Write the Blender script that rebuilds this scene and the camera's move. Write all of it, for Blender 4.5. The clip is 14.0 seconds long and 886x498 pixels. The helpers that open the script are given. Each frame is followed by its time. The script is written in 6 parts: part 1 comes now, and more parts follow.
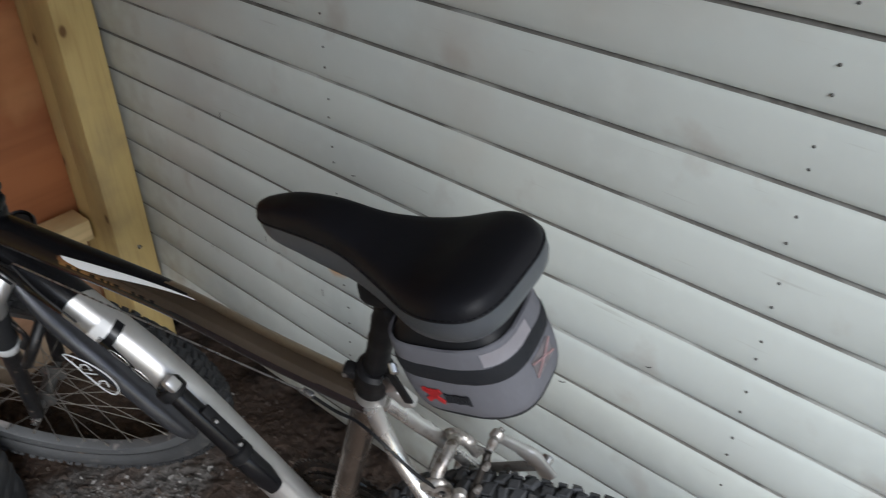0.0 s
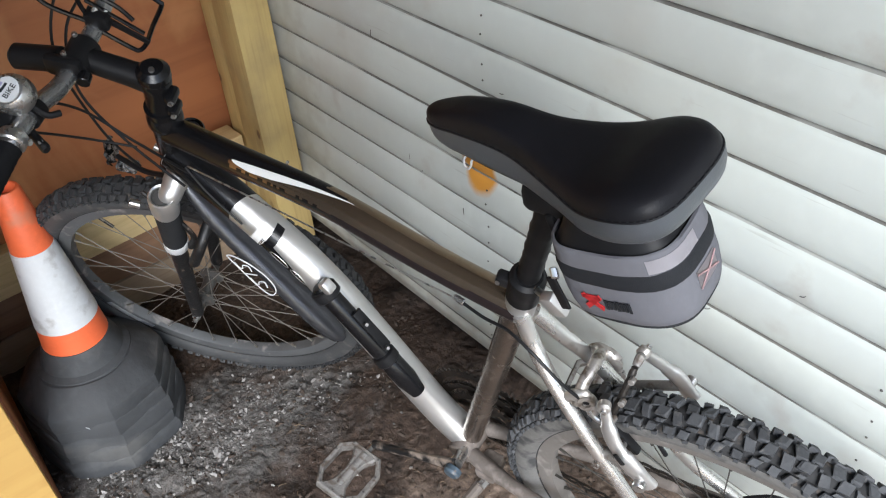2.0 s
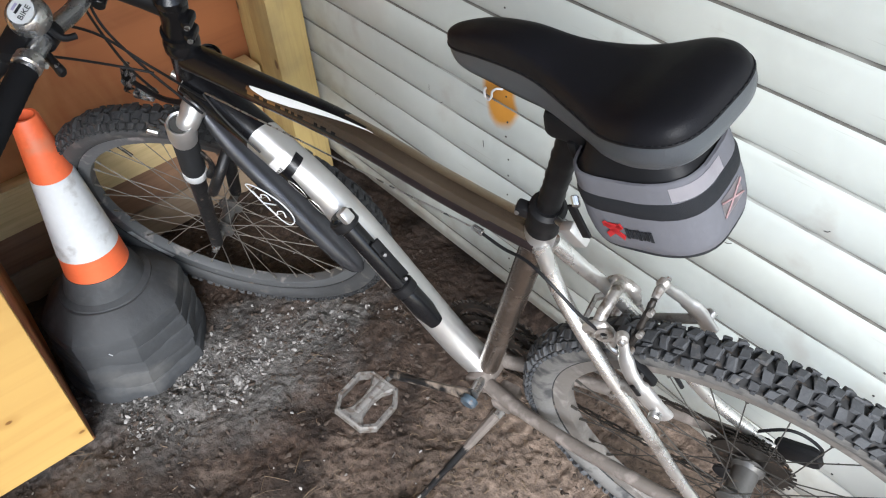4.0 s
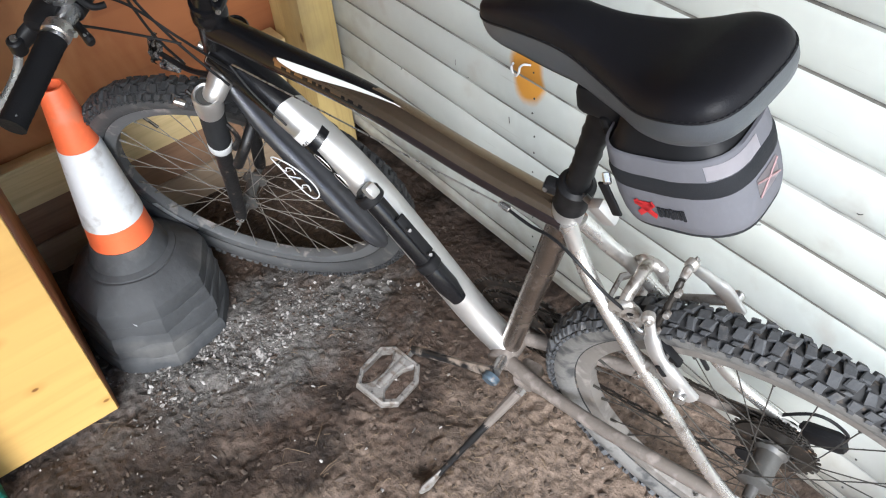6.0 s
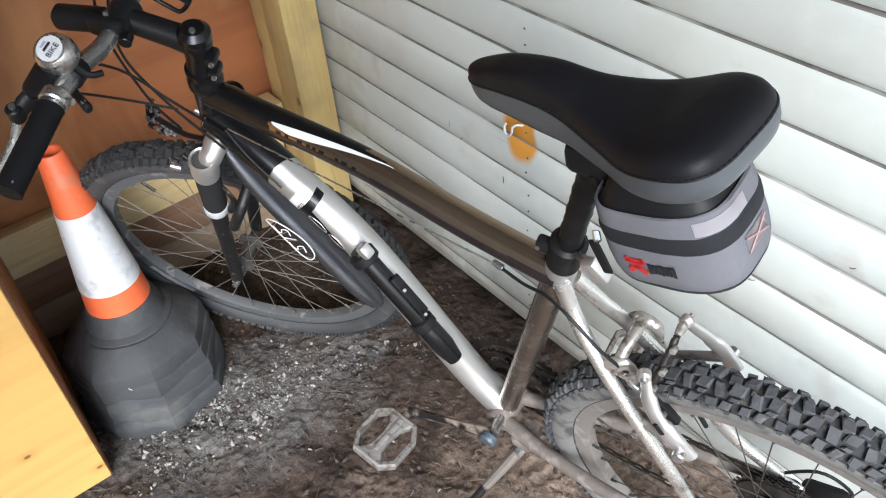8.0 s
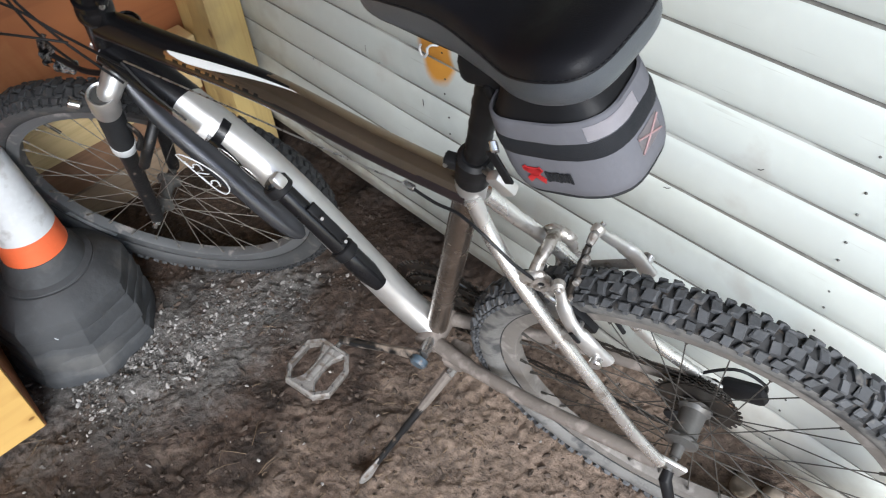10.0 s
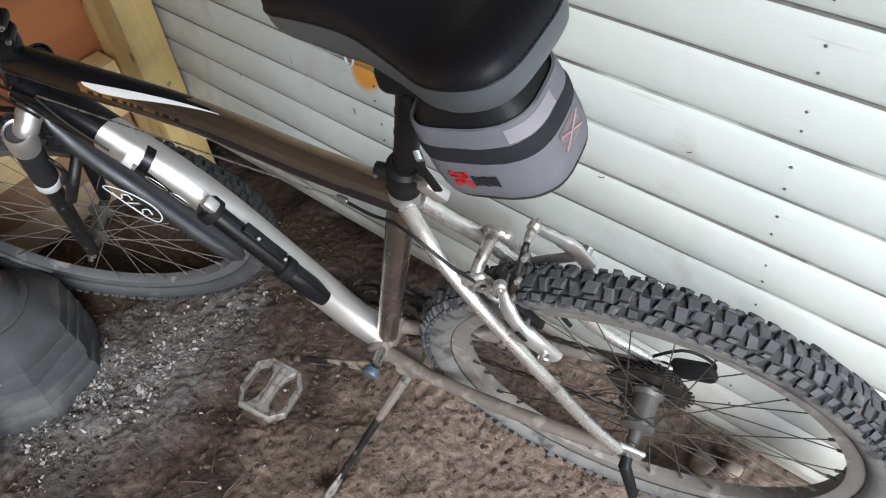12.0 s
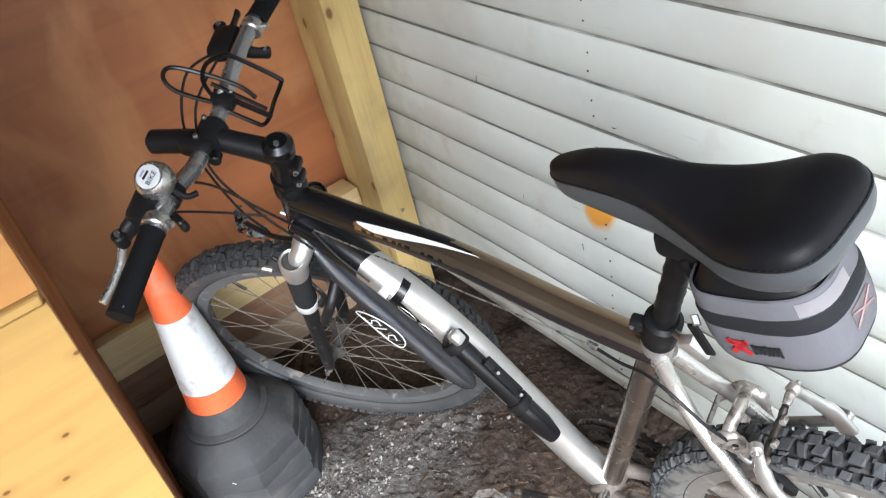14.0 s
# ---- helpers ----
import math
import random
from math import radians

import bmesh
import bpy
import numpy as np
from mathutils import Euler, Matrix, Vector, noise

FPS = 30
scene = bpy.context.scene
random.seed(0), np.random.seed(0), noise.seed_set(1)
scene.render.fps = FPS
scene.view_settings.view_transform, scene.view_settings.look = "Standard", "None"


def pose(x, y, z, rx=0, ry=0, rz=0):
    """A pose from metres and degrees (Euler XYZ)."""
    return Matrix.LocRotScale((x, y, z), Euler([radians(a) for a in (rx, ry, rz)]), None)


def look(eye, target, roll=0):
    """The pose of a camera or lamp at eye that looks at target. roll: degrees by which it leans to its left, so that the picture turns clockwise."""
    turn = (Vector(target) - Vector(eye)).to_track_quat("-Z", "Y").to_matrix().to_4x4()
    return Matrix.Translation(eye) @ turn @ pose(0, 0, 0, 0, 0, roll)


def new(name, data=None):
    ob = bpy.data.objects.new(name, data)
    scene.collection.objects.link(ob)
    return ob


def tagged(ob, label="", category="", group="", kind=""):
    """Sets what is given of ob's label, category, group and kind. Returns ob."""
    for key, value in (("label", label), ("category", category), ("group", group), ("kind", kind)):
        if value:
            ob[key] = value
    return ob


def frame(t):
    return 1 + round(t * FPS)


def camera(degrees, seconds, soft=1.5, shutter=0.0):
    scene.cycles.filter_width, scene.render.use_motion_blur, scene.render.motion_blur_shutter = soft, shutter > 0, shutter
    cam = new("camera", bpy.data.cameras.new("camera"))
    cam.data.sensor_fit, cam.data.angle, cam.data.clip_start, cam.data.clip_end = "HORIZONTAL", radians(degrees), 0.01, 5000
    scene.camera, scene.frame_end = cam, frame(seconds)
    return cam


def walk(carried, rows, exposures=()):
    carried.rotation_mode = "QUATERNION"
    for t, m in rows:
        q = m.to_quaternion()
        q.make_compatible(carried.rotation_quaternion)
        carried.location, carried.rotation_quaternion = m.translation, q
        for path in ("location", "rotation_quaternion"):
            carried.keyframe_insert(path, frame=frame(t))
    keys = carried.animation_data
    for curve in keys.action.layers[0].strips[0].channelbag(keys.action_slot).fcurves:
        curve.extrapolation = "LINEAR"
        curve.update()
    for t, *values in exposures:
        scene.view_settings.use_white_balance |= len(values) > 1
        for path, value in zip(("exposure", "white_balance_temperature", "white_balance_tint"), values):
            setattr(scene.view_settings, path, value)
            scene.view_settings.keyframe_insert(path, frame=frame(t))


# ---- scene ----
cam = camera(56.1, 14.0, soft=1.1, shutter=0.5)
PATH = [
    (0, (0.9500, -0.8040, 1.3980), (-0.1220, 0.4230, 0.2390), -0.5),
    (0.5, (0.9430, -0.8240, 1.4000), (-0.2435, 0.3110, 0.2560), -3.8),
    (1, (0.9441, -0.8462, 1.3922), (-0.3090, 0.1419, 0.1866), -4.35),
    (1.5, (0.9431, -0.8470, 1.3869), (-0.2931, 0.1108, 0.1402), -4.54),
    (2, (0.9415, -0.8478, 1.3877), (-0.2708, 0.1026, 0.1121), -4.63),
    (2.5, (0.9399, -0.8487, 1.3867), (-0.2568, 0.0773, 0.0787), -4.82),
    (3, (0.9412, -0.8459, 1.3770), (-0.2326, 0.0494, 0.0277), -4.96),
    (5.5, (0.9373, -0.8559, 1.3752), (-0.2315, -0.0508, -0.0340), -5.48),
    (6, (0.9339, -0.8534, 1.3711), (-0.2368, -0.0693, -0.0482), -5.92),
    (6.5, (0.9350, -0.8595, 1.3705), (-0.2217, -0.0902, -0.0683), -6.06),
    (7, (0.9358, -0.8563, 1.3603), (-0.1942, -0.1225, -0.1178), -6.30),
    (7.5, (0.9388, -0.8495, 1.3669), (-0.2829, -0.0119, 0.0231), -5.91),
    (8, (0.9389, -0.8489, 1.3725), (-0.3023, 0.0029, 0.0558), -6.22),
    (8.5, (0.9448, -0.8495, 1.3679), (-0.2084, -0.0424, -0.0529), -5.75),
    (11, (0.9697, -0.8008, 1.3508), (-0.0799, 0.1355, -0.0710), -8.60),
    (11.5, (0.9689, -0.7984, 1.3543), (-0.0605, 0.1784, -0.0549), -8.72),
    (12, (0.9694, -0.8028, 1.3541), (-0.0272, 0.1419, -0.0999), -8.46),
    (12.5, (0.9667, -0.8041, 1.3512), (-0.0459, 0.1358, -0.0949), -8.41),
    (13, (0.9266, -0.8032, 1.3541), (-0.3168, 0.0769, 0.0581), -10.49),
    (13.5, (0.9236, -0.8441, 1.3932), (-0.4834, -0.0926, 0.1867), -14.21),
    (14, (0.9205, -0.8501, 1.4116), (-0.4877, -0.0704, 0.2246), -14.66),
]
EXPOSURES = [(0.0, 0.90, 6100, 9), (0.5, 1.09, 6100, 9), (1.5, 1.58, 6100, 9), (3.0, 1.78, 6100, 9), (6.5, 2.12, 6100, 9), (8.5, 2.0, 6100, 9), (11.5, 1.6, 6100, 9), (12.5, 1.65, 6100, 9), (13.0, 1.6, 6100, 9), (13.5, 1.95, 6100, 9), (14.0, 2.22, 6100, 9)]
walk(cam, [(t, look(eye, target, roll)) for t, eye, target, roll in PATH], EXPOSURES)

# ---- light ----
world = bpy.data.worlds.new("overcast_sky")
scene.world = world
world.use_nodes = True
_n = world.node_tree.nodes
_sky = _n.new("ShaderNodeTexSky")
_sky.sky_type = "NISHITA"
_sky.sun_disc = False
_sky.sun_elevation = radians(35)
_sky.sun_rotation = radians(124)
_sky.air_density, _sky.dust_density, _sky.ozone_density = 1.0, 1.2, 1.5
world.node_tree.links.new(_sky.outputs[0], _n["Background"].inputs[0])
_n["Background"].inputs[1].default_value = 0.11
sun = new("sun", bpy.data.lights.new("sun", "SUN"))
sun.data.energy, sun.data.angle, sun.data.color = 2.0, radians(32), (1.0, 0.99, 0.97)
sun.matrix_world = look((3.9, -2.6, 3.0), (0, 0, 0))


# ---- materials ----
def material(name, colour, rough=0.6, metal=0.0, var=0.12, scale=18.0, bump=0.0, bscale=120.0, spots=None, spec=0.5):
    """A surface with broad stains, fine grain and relief; spots = (colour, threshold, scale) lays on dirt."""
    m = bpy.data.materials.new(name)
    m.use_nodes = True
    nt = m.node_tree
    n, ln = nt.nodes, nt.links
    b = n["Principled BSDF"]
    tc = n.new("ShaderNodeTexCoord")

    def noise_node(sc, detail=4.0):
        t = n.new("ShaderNodeTexNoise")
        t.inputs["Scale"].default_value, t.inputs["Detail"].default_value = sc, detail
        ln.new(tc.outputs["Object"], t.inputs["Vector"])
        return t

    def mixed(fac, a, c):
        x = n.new("ShaderNodeMix")
        x.data_type = "RGBA"
        ln.new(fac, x.inputs[0])
        for sock, v in ((x.inputs[6], a), (x.inputs[7], c)):
            if isinstance(v, tuple):
                sock.default_value = (*v, 1)
            else:
                ln.new(v, sock)
        return x.outputs[2]

    def ramp(out, lo, hi):
        r = n.new("ShaderNodeMapRange")
        r.inputs[1].default_value, r.inputs[2].default_value = lo, hi
        ln.new(out, r.inputs[0])
        return r.outputs[0]

    dark = tuple(c * (1 - var) for c in colour)
    light = tuple(min(1, c * (1 + var)) for c in colour)
    col = mixed(ramp(noise_node(scale).outputs[0], 0.3, 0.7), dark, light)
    col = mixed(ramp(noise_node(scale * 9, 2.0).outputs[0], 0.35, 0.65), col, mixed(ramp(noise_node(scale * 9, 2.0).outputs[0], 0, 1), dark, light))
    if spots:
        sc_col, thr, sc = spots
        col = mixed(ramp(noise_node(sc, 6.0).outputs[0], thr, thr + 0.12), col, sc_col)
    ln.new(col, b.inputs["Base Color"])
    b.inputs["Metallic"].default_value = metal
    b.inputs["Specular IOR Level"].default_value = spec
    rr = n.new("ShaderNodeMapRange")
    sway = min(0.1, rough * 0.22)
    rr.inputs[3].default_value, rr.inputs[4].default_value = max(0.03, rough - sway), min(1, rough + sway)
    ln.new(noise_node(scale * 2).outputs[0], rr.inputs[0])
    ln.new(rr.outputs[0], b.inputs["Roughness"])
    if bump:
        bp = n.new("ShaderNodeBump")
        bp.inputs["Strength"].default_value, bp.inputs["Distance"].default_value = 1.0, bump
        ln.new(noise_node(bscale, 6.0).outputs[0], bp.inputs["Height"])
        ln.new(bp.outputs[0], b.inputs["Normal"])
    return m


def wood(name, light, dark, along="Z", grain=5.0, knots=1.6, rough=0.6, dirt=0.0, blotch=None):
    """Sawn timber: long grain, a few knots and some grime."""
    m = bpy.data.materials.new(name)
    m.use_nodes = True
    nt = m.node_tree
    n, ln = nt.nodes, nt.links
    b = n["Principled BSDF"]
    tc = n.new("ShaderNodeTexCoord")

    def mapped(sx, sy, sz):
        mp = n.new("ShaderNodeMapping")
        mp.inputs["Scale"].default_value = (sx, sy, sz)
        ln.new(tc.outputs["Object"], mp.inputs["Vector"])
        return mp.outputs[0]

    def ranged(out, lo, hi, a=0.0, c=1.0):
        r = n.new("ShaderNodeMapRange")
        for i, v in enumerate((lo, hi, a, c)):
            r.inputs[i + 1].default_value = v
        ln.new(out, r.inputs[0])
        return r.outputs[0]

    def blend(fac, a, c):
        x = n.new("ShaderNodeMix")
        x.data_type = "RGBA"
        ln.new(fac, x.inputs[0])
        for sock, v in ((x.inputs[6], a), (x.inputs[7], c)):
            if isinstance(v, tuple):
                sock.default_value = (*v, 1)
            else:
                ln.new(v, sock)
        return x.outputs[2]

    stretch = {"X": (0.12, 1, 1), "Y": (1, 0.12, 1), "Z": (1, 1, 0.12)}[along]
    t1 = n.new("ShaderNodeTexNoise")
    t1.inputs["Scale"].default_value, t1.inputs["Detail"].default_value, t1.inputs["Distortion"].default_value = grain * 3, 8, 1.2
    ln.new(mapped(*stretch), t1.inputs["Vector"])
    t2 = n.new("ShaderNodeTexNoise")
    t2.inputs["Scale"].default_value, t2.inputs["Detail"].default_value = grain * 22, 3
    ln.new(mapped(*[q ** 1.5 for q in stretch]), t2.inputs["Vector"])
    t3 = n.new("ShaderNodeTexNoise")
    t3.inputs["Scale"].default_value, t3.inputs["Detail"].default_value = 2.2, 5
    ln.new(tc.outputs["Object"], t3.inputs["Vector"])
    mid = tuple(0.6 * p + 0.4 * q for p, q in zip(light, dark))
    col = blend(ranged(t1.outputs[0], 0.35, 0.7), light, mid)
    col = blend(ranged(t2.outputs[0], 0.5, 0.75, 0, 0.45), col, dark)
    col = blend(ranged(t3.outputs[0], 0.4, 0.75, 0, 0.55), col, mid)
    if knots:
        vo = n.new("ShaderNodeTexVoronoi")
        vo.inputs["Scale"].default_value = knots * 4
        vo.voronoi_dimensions = "2D"
        ax = n.new("ShaderNodeSeparateXYZ")
        ln.new(tc.outputs["Object"], ax.inputs[0])
        across = n.new("ShaderNodeMath")
        across.operation = "ADD"
        ln.new(ax.outputs[0], across.inputs[0])
        ln.new(ax.outputs[1], across.inputs[1])
        uv = n.new("ShaderNodeCombineXYZ")
        ln.new(across.outputs[0], uv.inputs[0])
        ln.new(ax.outputs[2], uv.inputs[1])
        mp2 = n.new("ShaderNodeMapping")
        mp2.inputs["Scale"].default_value = (1, 0.6, 1) if along == "Z" else (0.6, 1, 1)
        ln.new(uv.outputs[0], mp2.inputs["Vector"])
        ln.new(mp2.outputs[0], vo.inputs["Vector"])
        kn = ranged(vo.outputs["Distance"], 0.035, 0.065, 1, 0)
        halo = ranged(vo.outputs["Distance"], 0.05, 0.22, 0.55, 0)
        rnd = n.new("ShaderNodeSeparateColor")
        ln.new(vo.outputs["Color"], rnd.inputs[0])
        gate = ranged(rnd.outputs[0], 0.48, 0.54)
        mul = n.new("ShaderNodeMath")
        mul.operation = "MULTIPLY"
        ln.new(kn, mul.inputs[0])
        ln.new(gate, mul.inputs[1])
        ring = n.new("ShaderNodeMath")
        ring.operation = "MULTIPLY"
        ln.new(halo, ring.inputs[0])
        ln.new(gate, ring.inputs[1])
        col = blend(ring.outputs[0], col, dark)
        col = blend(mul.outputs[0], col, (0.45 * dark[0], 0.36 * dark[1], 0.30 * dark[2]))
    if dirt:
        t4 = n.new("ShaderNodeTexNoise")
        t4.inputs["Scale"].default_value, t4.inputs["Detail"].default_value = 7, 8
        ln.new(tc.outputs["Object"], t4.inputs["Vector"])
        col = blend(ranged(t4.outputs[0], 0.5, 0.7, 0, dirt), col, (0.16, 0.12, 0.085))
    if blotch:
        t5 = n.new("ShaderNodeTexNoise")
        t5.inputs["Scale"].default_value, t5.inputs["Detail"].default_value, t5.inputs["Distortion"].default_value = 4.5, 5, 0.8
        ln.new(mapped(1, 1, 0.6), t5.inputs["Vector"])
        col = blend(ranged(t5.outputs[0], 0.44, 0.62, 0, 0.8), col, blotch)
    ln.new(col, b.inputs["Base Color"])
    ln.new(ranged(t1.outputs[0], 0, 1, rough - 0.1, rough + 0.15), b.inputs["Roughness"])
    bp = n.new("ShaderNodeBump")
    bp.inputs["Distance"].default_value = 0.0008
    ln.new(t2.outputs[0], bp.inputs["Height"])
    ln.new(bp.outputs[0], b.inputs["Normal"])
    return m


def slat_paint():
    """Off-white paint: chalky patches, grime, an orange rust stain round the hook."""
    m = material("weathered_off_white_paint", (0.55, 0.585, 0.56), 0.45, 0, 0.06, 3.5, 0.0006, 45, spots=((0.47, 0.47, 0.44), 0.62, 9))
    n, ln = m.node_tree.nodes, m.node_tree.links
    b = n["Principled BSDF"]
    col = b.inputs["Base Color"].links[0].from_socket
    tc = n.new("ShaderNodeTexCoord")

    def node(kind, **kw):
        q = n.new(kind)
        for k2, v2 in kw.items():
            q.inputs[k2].default_value = v2
        return q

    def math_op(op, a, c=None):
        q = n.new("ShaderNodeMath")
        q.operation = op
        for i, v2 in enumerate((a, c)):
            if v2 is None:
                continue
            if isinstance(v2, (int, float)):
                q.inputs[i].default_value = v2
            else:
                ln.new(v2, q.inputs[i])
        return q.outputs[0]

    def over(fac, base, c):
        x = n.new("ShaderNodeMix")
        x.data_type = "RGBA"
        ln.new(fac, x.inputs[0])
        ln.new(base, x.inputs[6])
        x.inputs[7].default_value = (*c, 1)
        return x.outputs[2]

    def ranged(out, lo, hi, a=0.0, c=1.0):
        r = n.new("ShaderNodeMapRange")
        for i, v2 in enumerate((lo, hi, a, c)):
            r.inputs[i + 1].default_value = v2
        ln.new(out, r.inputs[0])
        return r.outputs[0]

    sep = n.new("ShaderNodeSeparateXYZ")
    ln.new(tc.outputs["Object"], sep.inputs[0])
    warp = node("ShaderNodeTexNoise", Scale=26.0, Detail=4.0)
    ln.new(tc.outputs["Object"], warp.inputs["Vector"])
    wob = math_op("MULTIPLY", math_op("SUBTRACT", warp.outputs[0], 0.5), 0.7)
    # thin scuffs that run along the slats
    mp = n.new("ShaderNodeMapping")
    mp.inputs["Scale"].default_value = (2.0, 1, 45)
    ln.new(tc.outputs["Object"], mp.inputs["Vector"])
    sc = node("ShaderNodeTexNoise", Scale=3.0, Detail=8.0)
    ln.new(mp.outputs[0], sc.inputs["Vector"])
    col = over(ranged(sc.outputs[0], 0.66, 0.76, 0, 0.5), col, (0.33, 0.33, 0.30))
    big = node("ShaderNodeTexNoise", Scale=2.2, Detail=6.0)
    ln.new(tc.outputs["Object"], big.inputs["Vector"])
    col = over(ranged(big.outputs[0], 0.52, 0.72, 0, 0.5), col, (0.45, 0.40, 0.34))
    # rust stain
    dx = math_op("DIVIDE", math_op("ADD", sep.outputs[0], 0.004), 0.044)
    dz = math_op("DIVIDE", math_op("SUBTRACT", sep.outputs[2], 0.530), 0.066)
    d = math_op("ADD", math_op("ADD", math_op("MULTIPLY", dx, dx), math_op("MULTIPLY", dz, dz)), wob)
    col = over(ranged(d, 0.55, 1.15, 0.95, 0), col, (0.62, 0.27, 0.02))
    # soil splashed near the floor; paint darker and browner towards the post
    low = math_op("ADD", math_op("DIVIDE", math_op("SUBTRACT", sep.outputs[2], 0.06), 0.10), math_op("MULTIPLY", wob, 2.0))
    col = over(ranged(low, 0.0, 1.0, 0.6, 0), col, (0.20, 0.16, 0.12))
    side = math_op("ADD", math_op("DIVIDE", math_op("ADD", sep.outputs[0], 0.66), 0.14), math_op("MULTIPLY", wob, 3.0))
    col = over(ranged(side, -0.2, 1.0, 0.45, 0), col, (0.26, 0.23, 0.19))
    ln.new(col, b.inputs["Base Color"])
    return m


def soil():
    """Trodden dark earth: damp shiny hollows, an ashy grey patch, light fall-off towards the open side in the colour.
    """
    m = material("trodden_soil", (0.062, 0.0425, 0.0325), 0.8, 0, 0.25, 5, 0.006, 26, spots=((0.088, 0.066, 0.053), 0.57, 8))
    n, ln = m.node_tree.nodes, m.node_tree.links
    b = n["Principled BSDF"]
    col = b.inputs["Base Color"].links[0].from_socket
    tc = n.new("ShaderNodeTexCoord")

    def grain_at(scale, detail=6.0, rough=0.55):
        t = n.new("ShaderNodeTexNoise")
        t.inputs["Scale"].default_value, t.inputs["Detail"].default_value, t.inputs["Roughness"].default_value = scale, detail, rough
        ln.new(tc.outputs["Object"], t.inputs["Vector"])
        return t.outputs[0]

    def ranged(out, lo, hi, a, c):
        r = n.new("ShaderNodeMapRange")
        for i, v2 in enumerate((lo, hi, a, c)):
            r.inputs[i + 1].default_value = v2
        ln.new(out, r.inputs[0])
        return r.outputs[0]

    def over(fac, base, c):
        x = n.new("ShaderNodeMix")
        x.data_type = "RGBA"
        ln.new(fac, x.inputs[0])
        ln.new(base, x.inputs[6])
        x.inputs[7].default_value = (*c, 1)
        return x.outputs[2]

    def op(kind, a, c):
        q = n.new("ShaderNodeMath")
        q.operation = kind
        for i, v2 in enumerate((a, c)):
            if isinstance(v2, (int, float)):
                q.inputs[i].default_value = v2
            else:
                ln.new(v2, q.inputs[i])
        return q.outputs[0]

    sp = n.new("ShaderNodeSeparateXYZ")
    ln.new(tc.outputs["Object"], sp.inputs[0])
    damp = ranged(grain_at(6.5, 8.0, 0.6), 0.49, 0.60, 0.0, 0.85)
    col = over(damp, col, (0.018, 0.0128, 0.010))
    # ash strewn in a band along the foot of the cones
    ash = grain_at(8.0, 10.0, 0.68)
    dx = op("DIVIDE", op("ADD", sp.outputs[0], 0.25), 0.19)
    dy = op("DIVIDE", op("ADD", sp.outputs[1], 0.56), 0.36)
    dd = op("ADD", op("ADD", op("MULTIPLY", dx, dx), op("MULTIPLY", dy, dy)), op("MULTIPLY", op("SUBTRACT", ash, 0.5), 5.0))
    col = over(ranged(dd, 0.1, 1.2, 0.72, 0.0), col, (0.175, 0.168, 0.160))
    # earth paled towards the open side: light fall-off put into the colour
    edge = op("ADD", sp.outputs[0], op("MULTIPLY", op("SUBTRACT", ash, 0.5), 1.1))
    col = over(ranged(edge, 0.04, 0.40, 0.0, 0.8), col, (0.225, 0.168, 0.130))
    # a soft-edged darker patch of soil in front of the cabinet
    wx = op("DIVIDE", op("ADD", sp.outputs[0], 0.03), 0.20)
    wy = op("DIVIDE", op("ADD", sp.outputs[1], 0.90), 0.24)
    dark_patch = op("ADD", op("ADD", op("MULTIPLY", wx, wx), op("MULTIPLY", wy, wy)), op("MULTIPLY", op("SUBTRACT", ash, 0.5), 4.0))
    col = over(ranged(dark_patch, 0.3, 1.3, 0.62, 0.0), col, (0.026, 0.0185, 0.0150))
    gain = n.new("ShaderNodeVectorMath")
    gain.operation = "SCALE"
    ln.new(col, gain.inputs[0])
    crumb = grain_at(70.0, 10.0, 0.72)
    ln.new(ranged(crumb, 0.34, 0.66, 0.45, 1.62), gain.inputs["Scale"])
    ln.new(gain.outputs[0], b.inputs["Base Color"])
    ln.new(op("SUBTRACT", ranged(crumb, 0.3, 0.7, 0.62, 0.95), op("MULTIPLY", damp, 0.22)), b.inputs["Roughness"])
    fine = n.new("ShaderNodeBump")
    fine.inputs["Distance"].default_value = 0.010
    ln.new(crumb, fine.inputs["Height"])
    ln.new(b.inputs["Normal"].links[0].from_node.outputs[0], fine.inputs["Normal"])
    ln.new(fine.outputs[0], b.inputs["Normal"])
    return m


MUD = (0.21, 0.16, 0.125)
M_SLAT = slat_paint()
M_JOINT = material("dark_joint_paint", (0.15, 0.145, 0.132), 0.8, 0, 0.5, 9, spots=((0.40, 0.41, 0.385), 0.50, 4.2))
M_SOIL = soil()
M_PLY = wood("red_brown_stained_plywood", (0.37, 0.138, 0.052), (0.175, 0.056, 0.020), "Y", 1.8, 0, 0.5, blotch=(0.49, 0.235, 0.098))
M_PINE = wood("yellow_varnished_pine_ply", (0.52, 0.325, 0.105), (0.36, 0.195, 0.055), "Y", 1.3, 3.4, 0.45)
M_PINEDARK = wood("orange_brown_pine_ply", (0.55, 0.27, 0.08), (0.30, 0.12, 0.03), "Y", 2.5, 0, 0.5)
M_POST = wood("treated_yellow_timber", (0.56, 0.42, 0.17), (0.34, 0.22, 0.08), "Z", 6, 1.7, 0.75, 0.35)
M_RAIL = wood("pale_sawn_timber", (0.74, 0.58, 0.31), (0.36, 0.24, 0.10), "Y", 6, 1.6, 0.75, 0.1)
M_BOARD = wood("dusty_brown_board", (0.27, 0.155, 0.092), (0.13, 0.068, 0.038), "Y", 6, 0, 0.85, 0.5)
M_DUSTBOARD = wood("dusty_beige_board", (0.30, 0.225, 0.155), (0.17, 0.115, 0.072), "Y", 6, 0, 0.9, 0.4)
M_DECK = material("grey_felt_deck", (0.16, 0.17, 0.18), 0.9, 0, 0.1, 4)
